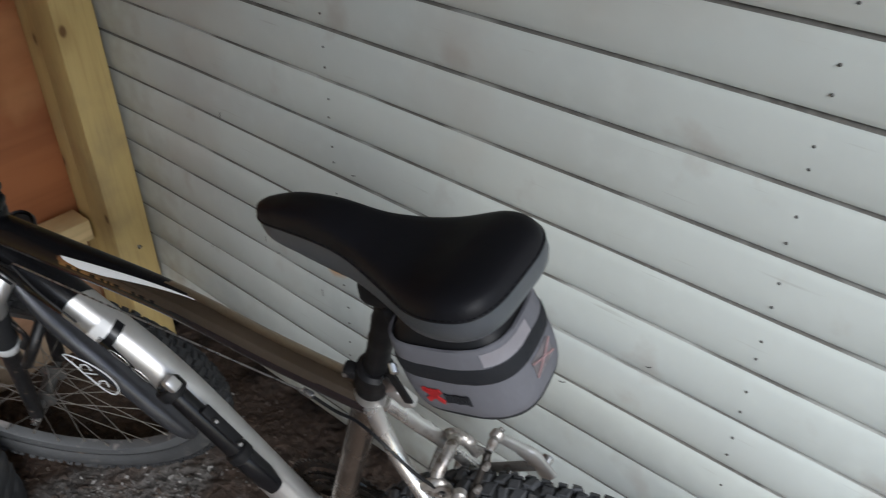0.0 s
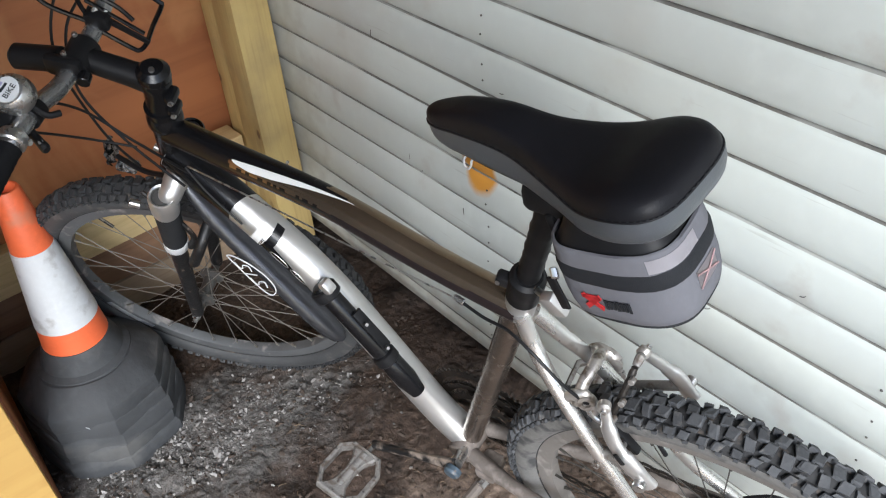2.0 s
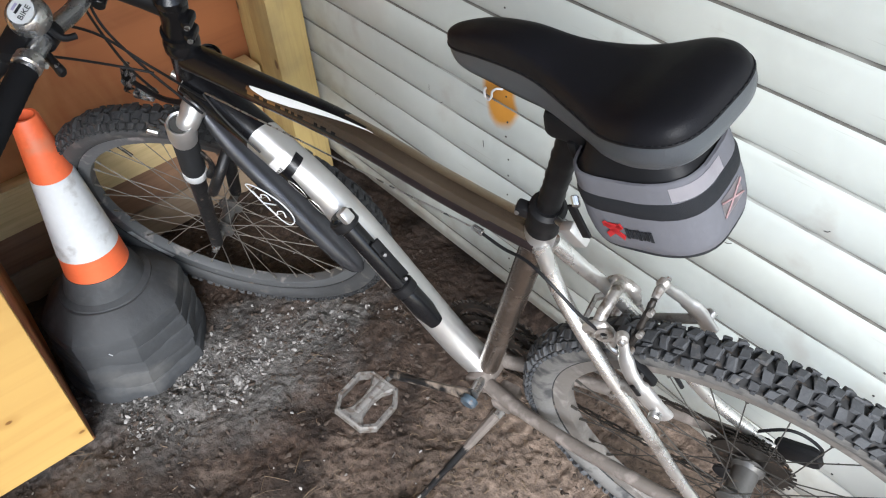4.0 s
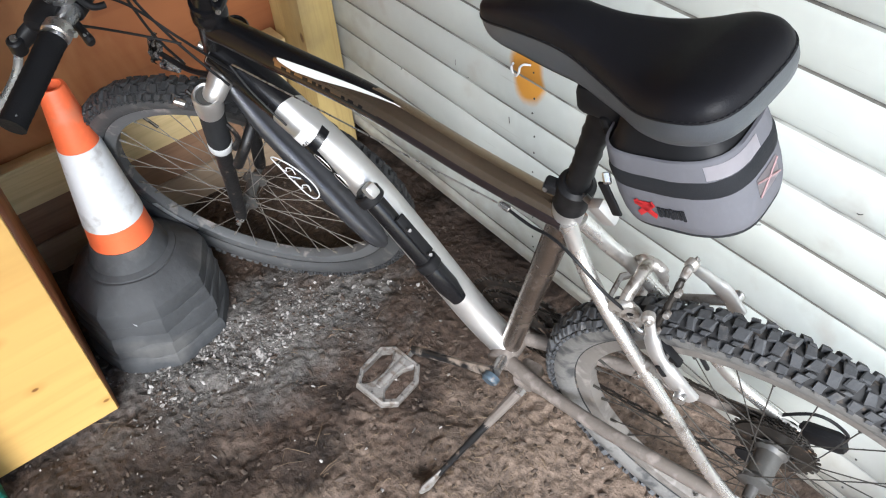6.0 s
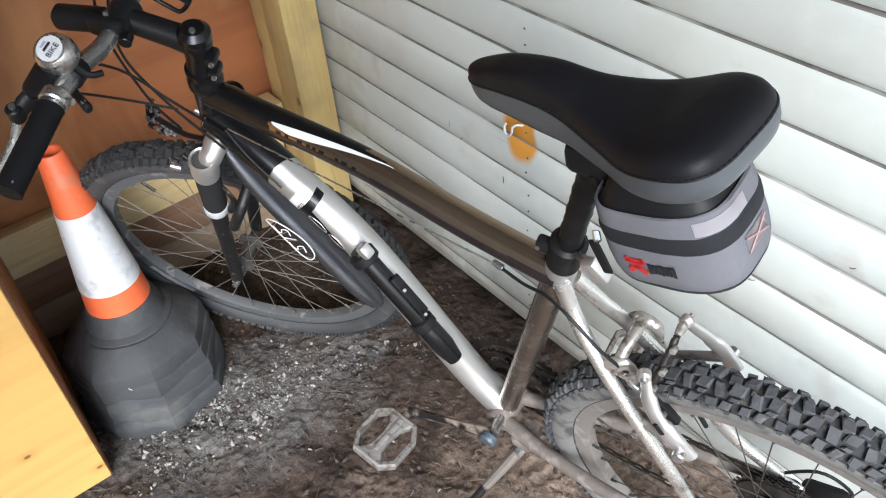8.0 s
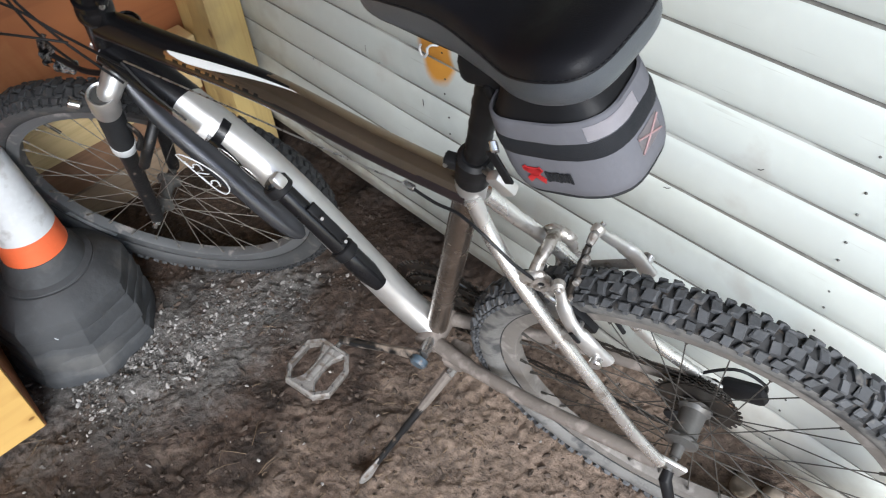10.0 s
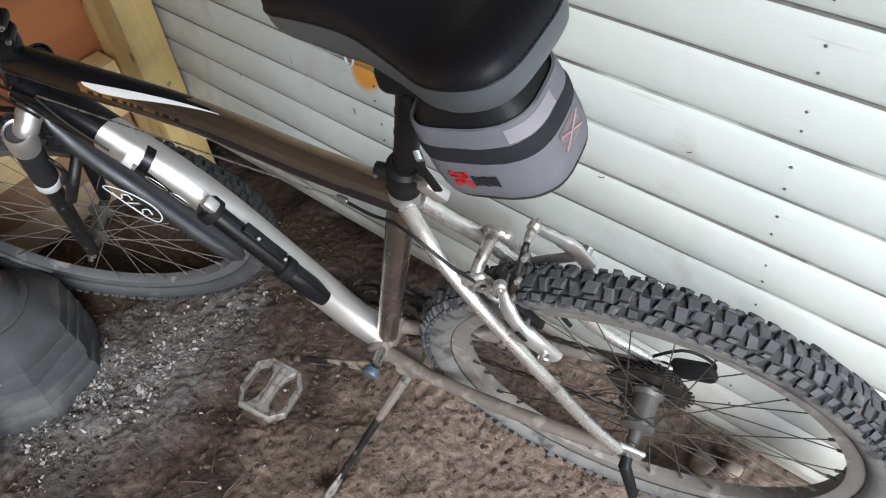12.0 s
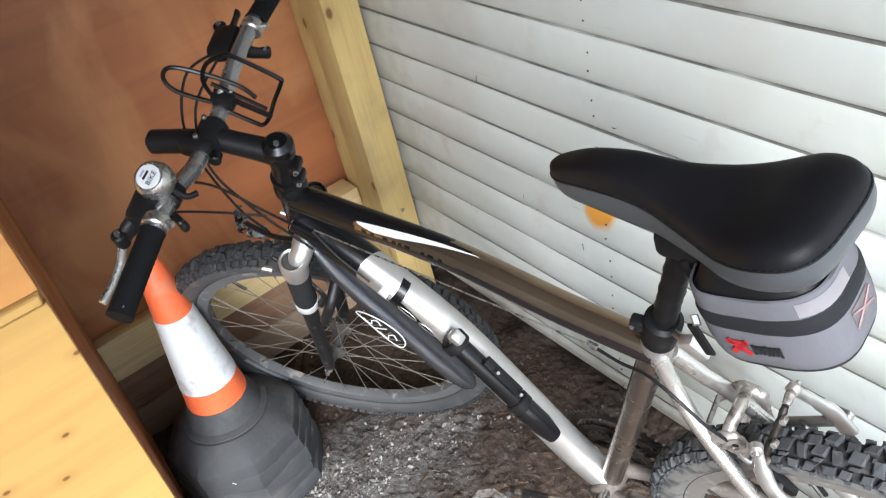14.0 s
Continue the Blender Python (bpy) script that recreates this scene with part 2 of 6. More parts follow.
M_CONCRETE = material("grey_render", (0.30, 0.32, 0.34), 0.9, 0, 0.1, 4)
M_ASH = material("grey_ash", (0.125, 0.119, 0.112), 0.95, 0, 0.35, 60)
M_STONE = material("pale_grit", (0.30, 0.285, 0.27), 0.85, 0, 0.4, 60)
M_PEBBLE = material("beige_stone", (0.27, 0.225, 0.18), 0.85, 0, 0.2, 60, 0.0005, 200)
M_STONEDARK = material("brown_clods", (0.060, 0.044, 0.034), 0.95, 0, 0.4, 60)
M_STRAW = material("dry_straw", (0.15, 0.105, 0.065), 0.8, 0, 0.3, 60)
M_CONEGREY = material("dusty_black_rubber", (0.050, 0.052, 0.055), 0.72, 0, 0.25, 7, 0.0014, 60, spots=((0.088, 0.087, 0.086), 0.57, 10))
M_ORANGE = material("faded_orange_plastic", (0.70, 0.13, 0.045), 0.5, 0, 0.1, 12, 0.0003, 60, spots=((0.55, 0.16, 0.08), 0.6, 16))
M_WHITE = material("scuffed_white_plastic", (0.56, 0.575, 0.59), 0.45, 0, 0.06, 12, 0.0004, 70, spots=((0.36, 0.355, 0.35), 0.54, 24))
M_FLASH = material("clean_white_paint", (0.66, 0.66, 0.66), 0.35, 0, 0.04, 20)
M_GREEN = material("dark_green_plastic", (0.012, 0.15, 0.11), 0.45, 0, 0.1, 12)
M_BLACK = material("gloss_black_paint", (0.006, 0.006, 0.007), 0.25, 0, 0.1, 30, spots=((0.04, 0.037, 0.034), 0.74, 60))
M_BLACKP = material("black_plastic", (0.009, 0.009, 0.010), 0.45, 0, 0.15, 30, spots=((0.035, 0.032, 0.03), 0.72, 70))
M_DIRTYBLACK = material("mud_splashed_black_metal", (0.010, 0.010, 0.011), 0.45, 0.2, 0.2, 30, 0.0004, 200, spots=(MUD, 0.62, 70))
M_CRANK = material("chipped_muddy_black_alloy", (0.012, 0.012, 0.013), 0.4, 0.3, 0.2, 30, 0.0006, 120, spots=((0.27, 0.225, 0.19), 0.47, 40))
M_SILVER = material("scratched_silver_paint", (0.55, 0.54, 0.53), 0.37, 0.8, 0.06, 8, spots=((0.28, 0.24, 0.21), 0.70, 34))
M_STAY = material("scraped_bare_metal", (0.68, 0.665, 0.645), 0.27, 0.90, 0.08, 14, 0, 120, spots=((0.26, 0.22, 0.19), 0.64, 20))
M_MUDSILVER = material("mud_caked_silver_paint", (0.14, 0.120, 0.106), 0.6, 0.2, 0.2, 25, 0.0010, 110, spots=((0.25, 0.215, 0.195), 0.52, 34))
M_FORGED = material("mud_stained_forged_alloy", (0.40, 0.375, 0.35), 0.36, 0.7, 0.15, 30, 0.0005, 120, spots=((0.13, 0.105, 0.085), 0.52, 55))
M_BRONZE = material("dusty_bronze_paint", (0.37, 0.28, 0.20), 0.19, 0.95, 0.10, 9, spots=((0.24, 0.20, 0.17), 0.66, 45))
M_PLUM = material("dark_plum_flank", (0.070, 0.055, 0.058), 0.24, 0.8, 0.15, 9, spots=((0.14, 0.115, 0.10), 0.68, 45))
M_SEATTUBE = material("muddy_worn_metal", (0.20, 0.165, 0.14), 0.26, 0.85, 0.2, 12, 0.0003, 160, spots=((0.40, 0.355, 0.32), 0.58, 30))
M_CHROME = material("worn_bright_steel", (0.45, 0.44, 0.43), 0.28, 0.9, 0.1, 40, spots=((0.28, 0.22, 0.18), 0.62, 120))
M_STEELBAR = material("satin_grey_steel", (0.33, 0.33, 0.335), 0.26, 0.8, 0.06, 30)
M_RIM = material("dull_grey_rim", (0.11, 0.113, 0.117), 0.5, 0.3, 0.12, 20, spots=((0.28, 0.26, 0.25), 0.56, 30))
M_DUSTRIM = material("dust_coated_rim", (0.155, 0.142, 0.130), 0.7, 0.2, 0.2, 20, 0.0003, 150, spots=((0.26, 0.24, 0.225), 0.57, 30))
M_HUB = material("dull_hub_metal", (0.10, 0.097, 0.093), 0.4, 0.5, 0.15, 30, spots=(MUD, 0.62, 60))
M_SPOKE = material("grey_spoke_wire", (0.22, 0.205, 0.185), 0.42, 0.6, 0.1, 40)
M_SPOKEDARK = material("grimy_spoke_wire", (0.075, 0.07, 0.064), 0.45, 0.6, 0.2, 40)
# front tread: darker copy of the tread rubber, shade put into its colour
M_FRONTKNOB = material("shade_dark_tread_rubber", (0.030, 0.031, 0.033), 0.6, 0, 0.15, 40, 0.0005, 260, spots=((0.075, 0.070, 0.065), 0.64, 60), spec=0.35)
M_KNOB = material("grey_tread_rubber", (0.055, 0.057, 0.061), 0.62, 0, 0.22, 40, 0.0009, 180, spots=((0.12, 0.112, 0.105), 0.60, 60))
M_DUSTRUBBER = material("dust_covered_tyre_wall", (0.118, 0.114, 0.109), 0.85, 0, 0.25, 22, 0.0006, 160, spots=((0.040, 0.040, 0.041), 0.52, 28))
M_FRONTRUBBER = material("grey_tyre_wall", (0.045, 0.046, 0.048), 0.7, 0, 0.2, 22, 0.0004, 200, spots=((0.10, 0.094, 0.088), 0.58, 30))
M_GREASE = material("oily_black_steel", (0.03, 0.026, 0.023), 0.45, 0.5, 0.3, 60, spots=((0.14, 0.09, 0.06), 0.6, 90))
M_SADDLE = material("black_saddle_cover", (0.009, 0.009, 0.011), 0.42, 0, 0.1, 40, 0.0002, 900)
M_SADDLEGREY = material("grey_saddle_skirt", (0.062, 0.068, 0.076), 0.36, 0, 0.06, 30, 0.0002, 700)
M_BAG = material("grey_nylon", (0.124, 0.124, 0.139), 0.8, 0, 0.10, 12, 0.0012, 55)
M_ZIP = material("charcoal_webbing", (0.016, 0.017, 0.020), 0.75, 0, 0.1, 60, 0.0004, 900)
M_RED = material("red_print", (0.38, 0.015, 0.018), 0.6, 0, 0.1, 60)
M_PINK = material("faded_pink_print", (0.30, 0.19, 0.195), 0.7, 0, 0.2, 90)
M_BADGE = material("washed_out_badge_cloth", (0.27, 0.245, 0.255), 0.7, 0, 0.15, 60)
M_PRINT = material("lilac_print", (0.30, 0.28, 0.42), 0.6, 0, 0.2, 90)
M_TAB = material("pale_reflective_cloth", (0.42, 0.40, 0.43), 0.6, 0, 0.06, 40)
M_TREAD = material("dark_tread_rubber", (0.036, 0.036, 0.037), 0.8, 0, 0.3, 30, spots=((0.11, 0.09, 0.075), 0.6, 50))
M_GUARD = material("dark_grey_satin_plastic", (0.085, 0.087, 0.097), 0.22, 0.45, 0.1, 20, spots=((0.07, 0.068, 0.066), 0.64, 25))
M_PEDAL = material("dusty_pale_alloy", (0.21, 0.198, 0.186), 0.5, 0.3, 0.25, 40, 0.0010, 130, spots=((0.11, 0.088, 0.072), 0.50, 80))
M_CAP = material("blue_grey_cap", (0.06, 0.085, 0.11), 0.4, 0.2, 0.2, 60, spots=(MUD, 0.6, 90))
M_BOOT = material("dark_grey_rubber", (0.024, 0.025, 0.027), 0.65, 0, 0.15, 40)
M_GRIP = material("worn_black_grip", (0.008, 0.008, 0.009), 0.7, 0, 0.2, 60, 0.0004, 500)
M_CLEAR = material("clear_faceted_plastic", (0.50, 0.50, 0.51), 0.16, 0.8, 0.6, 60, 0.003, 120, spots=((0.02, 0.02, 0.022), 0.46, 85))
for m_, s_ in ((M_SADDLE, 0.13), (M_BLACKP, 0.18), (M_GRIP, 0.08), (M_BOOT, 0.15), (M_KNOB, 0.3), (M_TREAD, 0.08), (M_SOIL, 0.28), (M_BLACK, 0.28), (M_CONEGREY, 0.3), (M_ZIP, 0.2), (M_BAG, 0.2)):
    m_.node_tree.nodes["Principled BSDF"].inputs["Specular IOR Level"].default_value = s_
# each tread block a little different
_nt = M_KNOB.node_tree
_b = _nt.nodes["Principled BSDF"]
_geo = _nt.nodes.new("ShaderNodeNewGeometry")
_vary = _nt.nodes.new("ShaderNodeMapRange")
_vary.inputs[3].default_value, _vary.inputs[4].default_value = 0.78, 1.15
_mul = _nt.nodes.new("ShaderNodeVectorMath")
_mul.operation = "SCALE"
_nt.links.new(_geo.outputs["Random Per Island"], _vary.inputs[0])
_nt.links.new(_b.inputs["Base Color"].links[0].from_socket, _mul.inputs[0])
_nt.links.new(_vary.outputs[0], _mul.inputs["Scale"])
_nt.links.new(_mul.outputs[0], _b.inputs["Base Color"])


# ---- mesh tools ----
def mesh_object(name, bm, mat, smooth=None):
    me = bpy.data.meshes.new(name)
    bmesh.ops.recalc_face_normals(bm, faces=bm.faces)
    bm.to_mesh(me)
    bm.free()
    if smooth is not None:
        for p in me.polygons:
            p.use_smooth = True
        me.set_sharp_from_angle(angle=radians(smooth))
    for x in mat if isinstance(mat, (list, tuple)) else [mat]:
        me.materials.append(x)
    return new(name, me)


def part(name, bm, mat, parent, label="", smooth=35):
    ob = mesh_object(name, bm, mat, smooth)
    ob.parent = parent
    if label:
        tagged(ob, label)
    return ob


def thing(name, label, category, m=None, group="", kind=""):
    ob = new(name)
    ob.empty_display_size = 0.1
    if m is not None:
        ob.matrix_world = m
    return tagged(ob, label, category, group, kind)


def box(lo, hi, bevel=0.0, bm=None, segs=2):
    bm = bm or bmesh.new()
    c = [(a + b) / 2 for a, b in zip(lo, hi)]
    s = [b - a for a, b in zip(lo, hi)]
    r = bmesh.ops.create_cube(bm, size=1, matrix=Matrix.LocRotScale(c, None, s))
    if bevel:
        es = list({e for v in r["verts"] for e in v.link_edges})
        bmesh.ops.bevel(bm, geom=es, offset=bevel, segments=segs, affect="EDGES", profile=0.5)
    return bm


def frames_along(pts, closed=False, up=None):
    pts = [Vector(p) for p in pts]
    k = len(pts)
    out, prev = [], None
    for i, p in enumerate(pts):
        a = pts[(i - 1) % k] if closed or i else p
        b = pts[(i + 1) % k] if closed or i < k - 1 else p
        t = (b - a).normalized()
        if prev is None:
            ref = Vector(up) if up else (Vector((0, 0, 1)) if abs(t.z) < 0.9 else Vector((1, 0, 0)))
        else:
            ref = prev
        nrm = (ref - t * ref.dot(t)).normalized()
        prev = nrm
        out.append((p, t, nrm, t.cross(nrm)))
    return out


def tube(pts, rad, segs=12, bm=None, closed=False, flat=1.0, caps=True, up=None):
    """A tube along points; rad may be one number or one for each point; flat squashes it across its normal."""
    bm = bm or bmesh.new()
    rings = []
    for i, (p, t, a, b) in enumerate(frames_along(pts, closed, up)):
        r = rad[i] if isinstance(rad, (list, tuple)) else rad
        rings.append([bm.verts.new(p + a * (r * math.cos(q)) + b * (r * flat * math.sin(q))) for q in (2 * math.pi * j / segs for j in range(segs))])
    k = len(rings)
    for i in range(k if closed else k - 1):
        r0, r1 = rings[i], rings[(i + 1) % k]
        for j in range(segs):
            bm.faces.new((r0[j], r0[(j + 1) % segs], r1[(j + 1) % segs], r1[j]))
    if caps and not closed:
        bm.faces.new(rings[0][::-1])
        bm.faces.new(rings[-1])
    return bm


def smooth_path(pts, n=8):
    """Catmull-Rom through the points."""
    pts = [Vector(p) for p in pts]
    out = []
    for i in range(len(pts) - 1):
        p0, p1, p2, p3 = pts[max(i - 1, 0)], pts[i], pts[i + 1], pts[min(i + 2, len(pts) - 1)]
        for j in range(n):
            t = j / n
            out.append(0.5 * ((2 * p1) + (p2 - p0) * t + (2 * p0 - 5 * p1 + 4 * p2 - p3) * t * t + (3 * p1 - p0 - 3 * p2 + p3) * t ** 3))
    return out + [pts[-1]]


def lathe(profile, segs=32, m=None, bm=None, closed_profile=False):
    """Turns (radius, height) pairs about z, then moves them by m."""
    bm = bm or bmesh.new()
    m = m or Matrix()
    rings = []
    for r, h in profile:
        rings.append([bm.verts.new(m @ Vector((r * math.cos(a), r * math.sin(a), h))) for a in (2 * math.pi * j / segs for j in range(segs))])
    k = len(rings)
    for i in range(k if closed_profile else k - 1):
        r0, r1 = rings[i], rings[(i + 1) % k]
        for j in range(segs):
            bm.faces.new((r0[j], r0[(j + 1) % segs], r1[(j + 1) % segs], r1[j]))
    if not closed_profile:
        if profile[0][0] > 1e-4:
            bm.faces.new(rings[0][::-1])
        if profile[-1][0] > 1e-4:
            bm.faces.new(rings[-1])
    bmesh.ops.remove_doubles(bm, verts=bm.verts, dist=1e-5)
    return bm


def axis_matrix(p, d):
    """z along d, at p."""
    return Matrix.Translation(p) @ Vector(d).to_track_quat("Z", "Y").to_matrix().to_4x4()


def cyl(a, b, r, segs=20, bm=None, bevel=0.0):
    a, b = Vector(a), Vector(b)
    h = (b - a).length
    e = min(bevel, r * 0.6)
    prof = [(r, 0), (r, h)] if not bevel else [(r - e, 0), (r, e), (r, h - e), (r - e, h)]
    return lathe(prof, segs, axis_matrix(a, b - a), bm)


# ---- the place ----
PITCH, LINE0, SHUT_BOTTOM = 0.086, 0.8598, 0.055
SHUT_L, SHUT_R = -0.72, 2.6


def slat_mesh(z0, z1, x0, x1, seed):
    """One convex slat with a lip tucked under the one above."""
    bm = bmesh.new()
    prof = [(0.010, z0 + 0.005), (0.0005, z0 + 0.0022), (-0.0032, z0 + 0.0012), (-0.0050, z0 + 0.0030), (-0.0060, z0 + 0.009)]
    for q in (0.2, 0.31, 0.42, 0.55, 0.68, 0.80, 0.89):
        prof.append((-0.0092 + (0.0086 * ((q - 0.42) / 0.58) ** 2 if q > 0.42 else 0.0042 * ((0.42 - q) / 0.42) ** 2), z0 + (z1 - z0) * q))
    prof += [(-0.0010, z1 - 0.0058), (0.0012, z1 - 0.0030), (0.0035, z1 - 0.0010), (0.012, z1 + 0.004)]
    n = 40
    cols = []
    for i in range(n + 1):
        x = x0 + (x1 - x0) * i / n
        dy = 0.0011 * noise.noise(Vector((x * 4, seed * 3.1, 0))) + 0.0006 * noise.noise(Vector((x * 14, seed * 3.1, 4)))
        dz = 0.0018 * noise.noise(Vector((x * 1.6, seed * 2.3, 5)))
        cols.append([bm.verts.new((x, y + dy, z + dz)) for y, z in prof])
    for a, b in zip(cols, cols[1:]):
        for j in range(len(prof) - 1):
            bm.faces.new((a[j], b[j], b[j + 1], a[j + 1])).material_index = 1 if j < 1 or j > len(prof) - 5 else 0
    return bm


shutter = thing("roller_shutter", "weathered off-white roller shutter of curved horizontal slats", "shutter", kind="structure")
rivet_bm = lathe([(0.0020, 0.0), (0.0019, 0.0010), (0.0011, 0.0018), (0.0, 0.0020)], 10)
rivet_me = bpy.data.meshes.new("rivet")
rivet_bm.to_mesh(rivet_me)
rivet_me.materials.append(M_HUB)
rivet_bm.free()
k = -16
while LINE0 - k * PITCH > SHUT_BOTTOM + 0.03:
    top = LINE0 - k * PITCH
    low = max(top - PITCH, SHUT_BOTTOM)
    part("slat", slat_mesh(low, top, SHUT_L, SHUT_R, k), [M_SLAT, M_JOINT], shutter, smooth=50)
    for x in (0.014, 0.750, 1.5):
        for dz in (0.032, 0.063):
            rv = new("rivet", rivet_me)
            rv.parent = shutter
            rv.matrix_basis = pose(x + random.uniform(-0.003, 0.003), -0.0078 if dz < 0.05 else -0.0086, top - dz + random.uniform(-0.004, 0.004), 92, 0, 0)
    k += 1
part("bottom_lip", box((SHUT_L, -0.004, SHUT_BOTTOM - 0.012), (SHUT_R, 0.008, SHUT_BOTTOM + 0.006), 0.002), M_SLAT, shutter, "flat bottom rail of the shutter")
# small dents and scuffs in the paint
for x, z, ln_, tilt in ((-0.215, 0.46, 0.022, 6), (-0.055, 0.40, 0.016, -4), (-0.18, 0.437, 0.010, 60), (0.49, 0.51, 0.012, 65), (-0.30, 0.70, 0.014, 10), (-0.42, 0.345, 0.008, 30), (0.06, 0.705, 0.01, 75), (0.62, 0.62, 0.009, 60)):
    bm = tube(smooth_path([(0, 0, -ln_ / 2), (0.001, -0.0008, 0), (0, 0, ln_ / 2)], 3), 0.0007, 6)
    bm.transform(pose(x, -0.0078, z, 0, tilt, 0))
    part("dent", bm, M_HUB, shutter)

# white hook pushed through the rust stain
hook = thing("hook", "small white painted screw hook in the shutter", "hook")
part("wire", tube(smooth_path([(0.010, -0.012, 0.556), (0.004, -0.022, 0.559), (-0.003, -0.026, 0.552), (-0.004, -0.027, 0.542), (-0.012, -0.027, 0.531), (-0.022, -0.026, 0.532), (-0.026, -0.025, 0.543), (-0.022, -0.024, 0.551)], 6), 0.0022, 8), M_WHITE, hook)

# ---- floor ----
def soil_height(x, y):
    z = -0.05 * max(0.0, min(1.0, (-0.15 - x) / 0.6))
    z += 0.012 * noise.noise(Vector((x * 4, y * 4, 1))) + 0.009 * noise.noise(Vector((x * 13, y * 13, 2)))
    lump = noise.noise(Vector((x * 30, y * 30, 3)))
    z += 0.016 * (0.35 - abs(lump)) * max(0.0, 0.35 + noise.noise(Vector((x * 6, y * 6, 9)))) + 0.004 * noise.noise(Vector((x * 75, y * 75, 7)))
    hole = 0.028 * math.exp(-((x - 0.215) ** 2 + (y + 0.465) ** 2) / 0.0009) + 0.014 * math.exp(-((x - 0.17) ** 2 + (y + 0.42) ** 2) / 0.0005)
    return z - 0.010 - hole


NX, NY = 520, 420
X0, X1, Y0, Y1 = -1.0, 1.1, -1.5, 0.2
ground_pts = [(X0 + (X1 - X0) * i / NX, Y0 + (Y1 - Y0) * j / NY) for i in range(NX + 1) for j in range(NY + 1)]
ground_vs = [(x, y, soil_height(x, y)) for x, y in ground_pts] + [(x, y, -0.06) for x, y in ((-60, -60), (60, -60), (60, 60), (-60, 60))]
row = NY + 1
ground_fs = [(i * row + j, (i + 1) * row + j, (i + 1) * row + j + 1, i * row + j + 1) for i in range(NX) for j in range(NY)]
edges = [[i * row for i in range(NX + 1)], [NX * row + j for j in range(row)], [i * row + NY for i in range(NX, -1, -1)], list(range(NY, -1, -1))]
for q, e in enumerate(edges):
    ground_fs.append(e[::-1] + [len(ground_pts) + q, len(ground_pts) + (q + 1) % 4])
ground_me = bpy.data.meshes.new("ground")
ground_me.from_pydata(ground_vs, [], ground_fs)
for p in ground_me.polygons:
    p.use_smooth = p.area < 1.0
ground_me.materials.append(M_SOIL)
ground = new("ground", ground_me)
tagged(ground, "dark dry soil floor with pale grit", "ground", kind="structure")


def scatter(name, label, mat, count, lo, hi, spread, flat=0.6):
    """Many small angular bits lying on the soil, in one mesh."""
    vs, fs = [], []
    ico = [(0, 0, 1), (0.9, 0, 0.3), (0.28, 0.85, 0.3), (-0.72, 0.53, 0.3), (-0.72, -0.53, 0.3), (0.28, -0.85, 0.3), (0, 0, -0.7)]
    tri = [(0, 1, 2), (0, 2, 3), (0, 3, 4), (0, 4, 5), (0, 5, 1), (6, 2, 1), (6, 3, 2), (6, 4, 3), (6, 5, 4), (6, 1, 5)]
    for _ in range(count):
        x, y = spread()
        r = lo + (hi - lo) * random.random() ** 3
        m = pose(x, y, soil_height(x, y) + r * 0.2, random.uniform(-40, 40), random.uniform(-40, 40), random.uniform(0, 360))
        base = len(vs)
        st = random.choice((0.8, 1.1, 1.5, 2.2))
        for p in ico:
            vs.append(m @ Vector((p[0] * r * st * random.uniform(0.75, 1.25), p[1] * r * random.uniform(0.75, 1.25), p[2] * r * flat * random.uniform(0.5, 1.2))))
        fs += [tuple(base + i for i in q) for q in tri]
    me = bpy.data.meshes.new(name)
    me.from_pydata([tuple(v) for v in vs], [], fs)
    me.materials.append(mat)
    return tagged(new(name, me), label, "gravel", kind="stuff")


def ash_patch():
    y = random.gauss(-0.58, 0.17)
    return random.gauss(-0.27, 0.075) + 0.12 * (y + 0.58), y


def ash_clumps():
    while True:
        x, y = ash_patch()
        if noise.noise(Vector((x * 11, y * 11, 4))) > random.uniform(-0.25, 0.35):
            return x, y


def anywhere():
    return random.uniform(-0.75, 1.1), random.uniform(-1.25, -0.02)


scatter("grit", "pale grey grit and chips strewn over the soil", M_STONE, 1500, 0.0005, 0.0055, ash_clumps, 0.45)
scatter("ash_crumbs", "grey crumbs of ash lying on the soil", M_ASH, 2600, 0.0006, 0.0042, ash_clumps, 0.8)
scatter("gravel", "small pale stones strewn over the soil", M_STONE, 380, 0.0007, 0.0048, anywhere, 0.5)
scatter("clods", "dark crumbs of earth", M_STONEDARK, 9000, 0.0008, 0.0060, anywhere, 0.9)
bm = bmesh.new()
for i in range(420):
    if i % 3:
        x, y = random.gauss(0.30, 0.11), random.gauss(-0.42, 0.12)
    else:
        x, y = random.uniform(-0.45, 0.6), random.uniform(-1.0, -0.06)
    a, ln_ = random.uniform(0, 6.28), random.uniform(0.006, 0.018) if i % 9 else random.uniform(0.02, 0.06)
    p0 = Vector((x, y, soil_height(x, y) + 0.003))
    p2 = p0 + Vector((math.cos(a) * ln_, math.sin(a) * ln_, 0))
    p2.z = soil_height(p2.x, p2.y) + random.uniform(0.001, 0.006)
    tube([p0, p0.lerp(p2, 0.5) + Vector((random.uniform(-0.003, 0.003), random.uniform(-0.003, 0.003), 0.002)), p2], random.uniform(0.0003, 0.0008), 4, bm)
straw = mesh_object("straw", bm, M_STRAW)
tagged(straw, "bits of dry straw and stalks on the soil", "straw", kind="stuff")

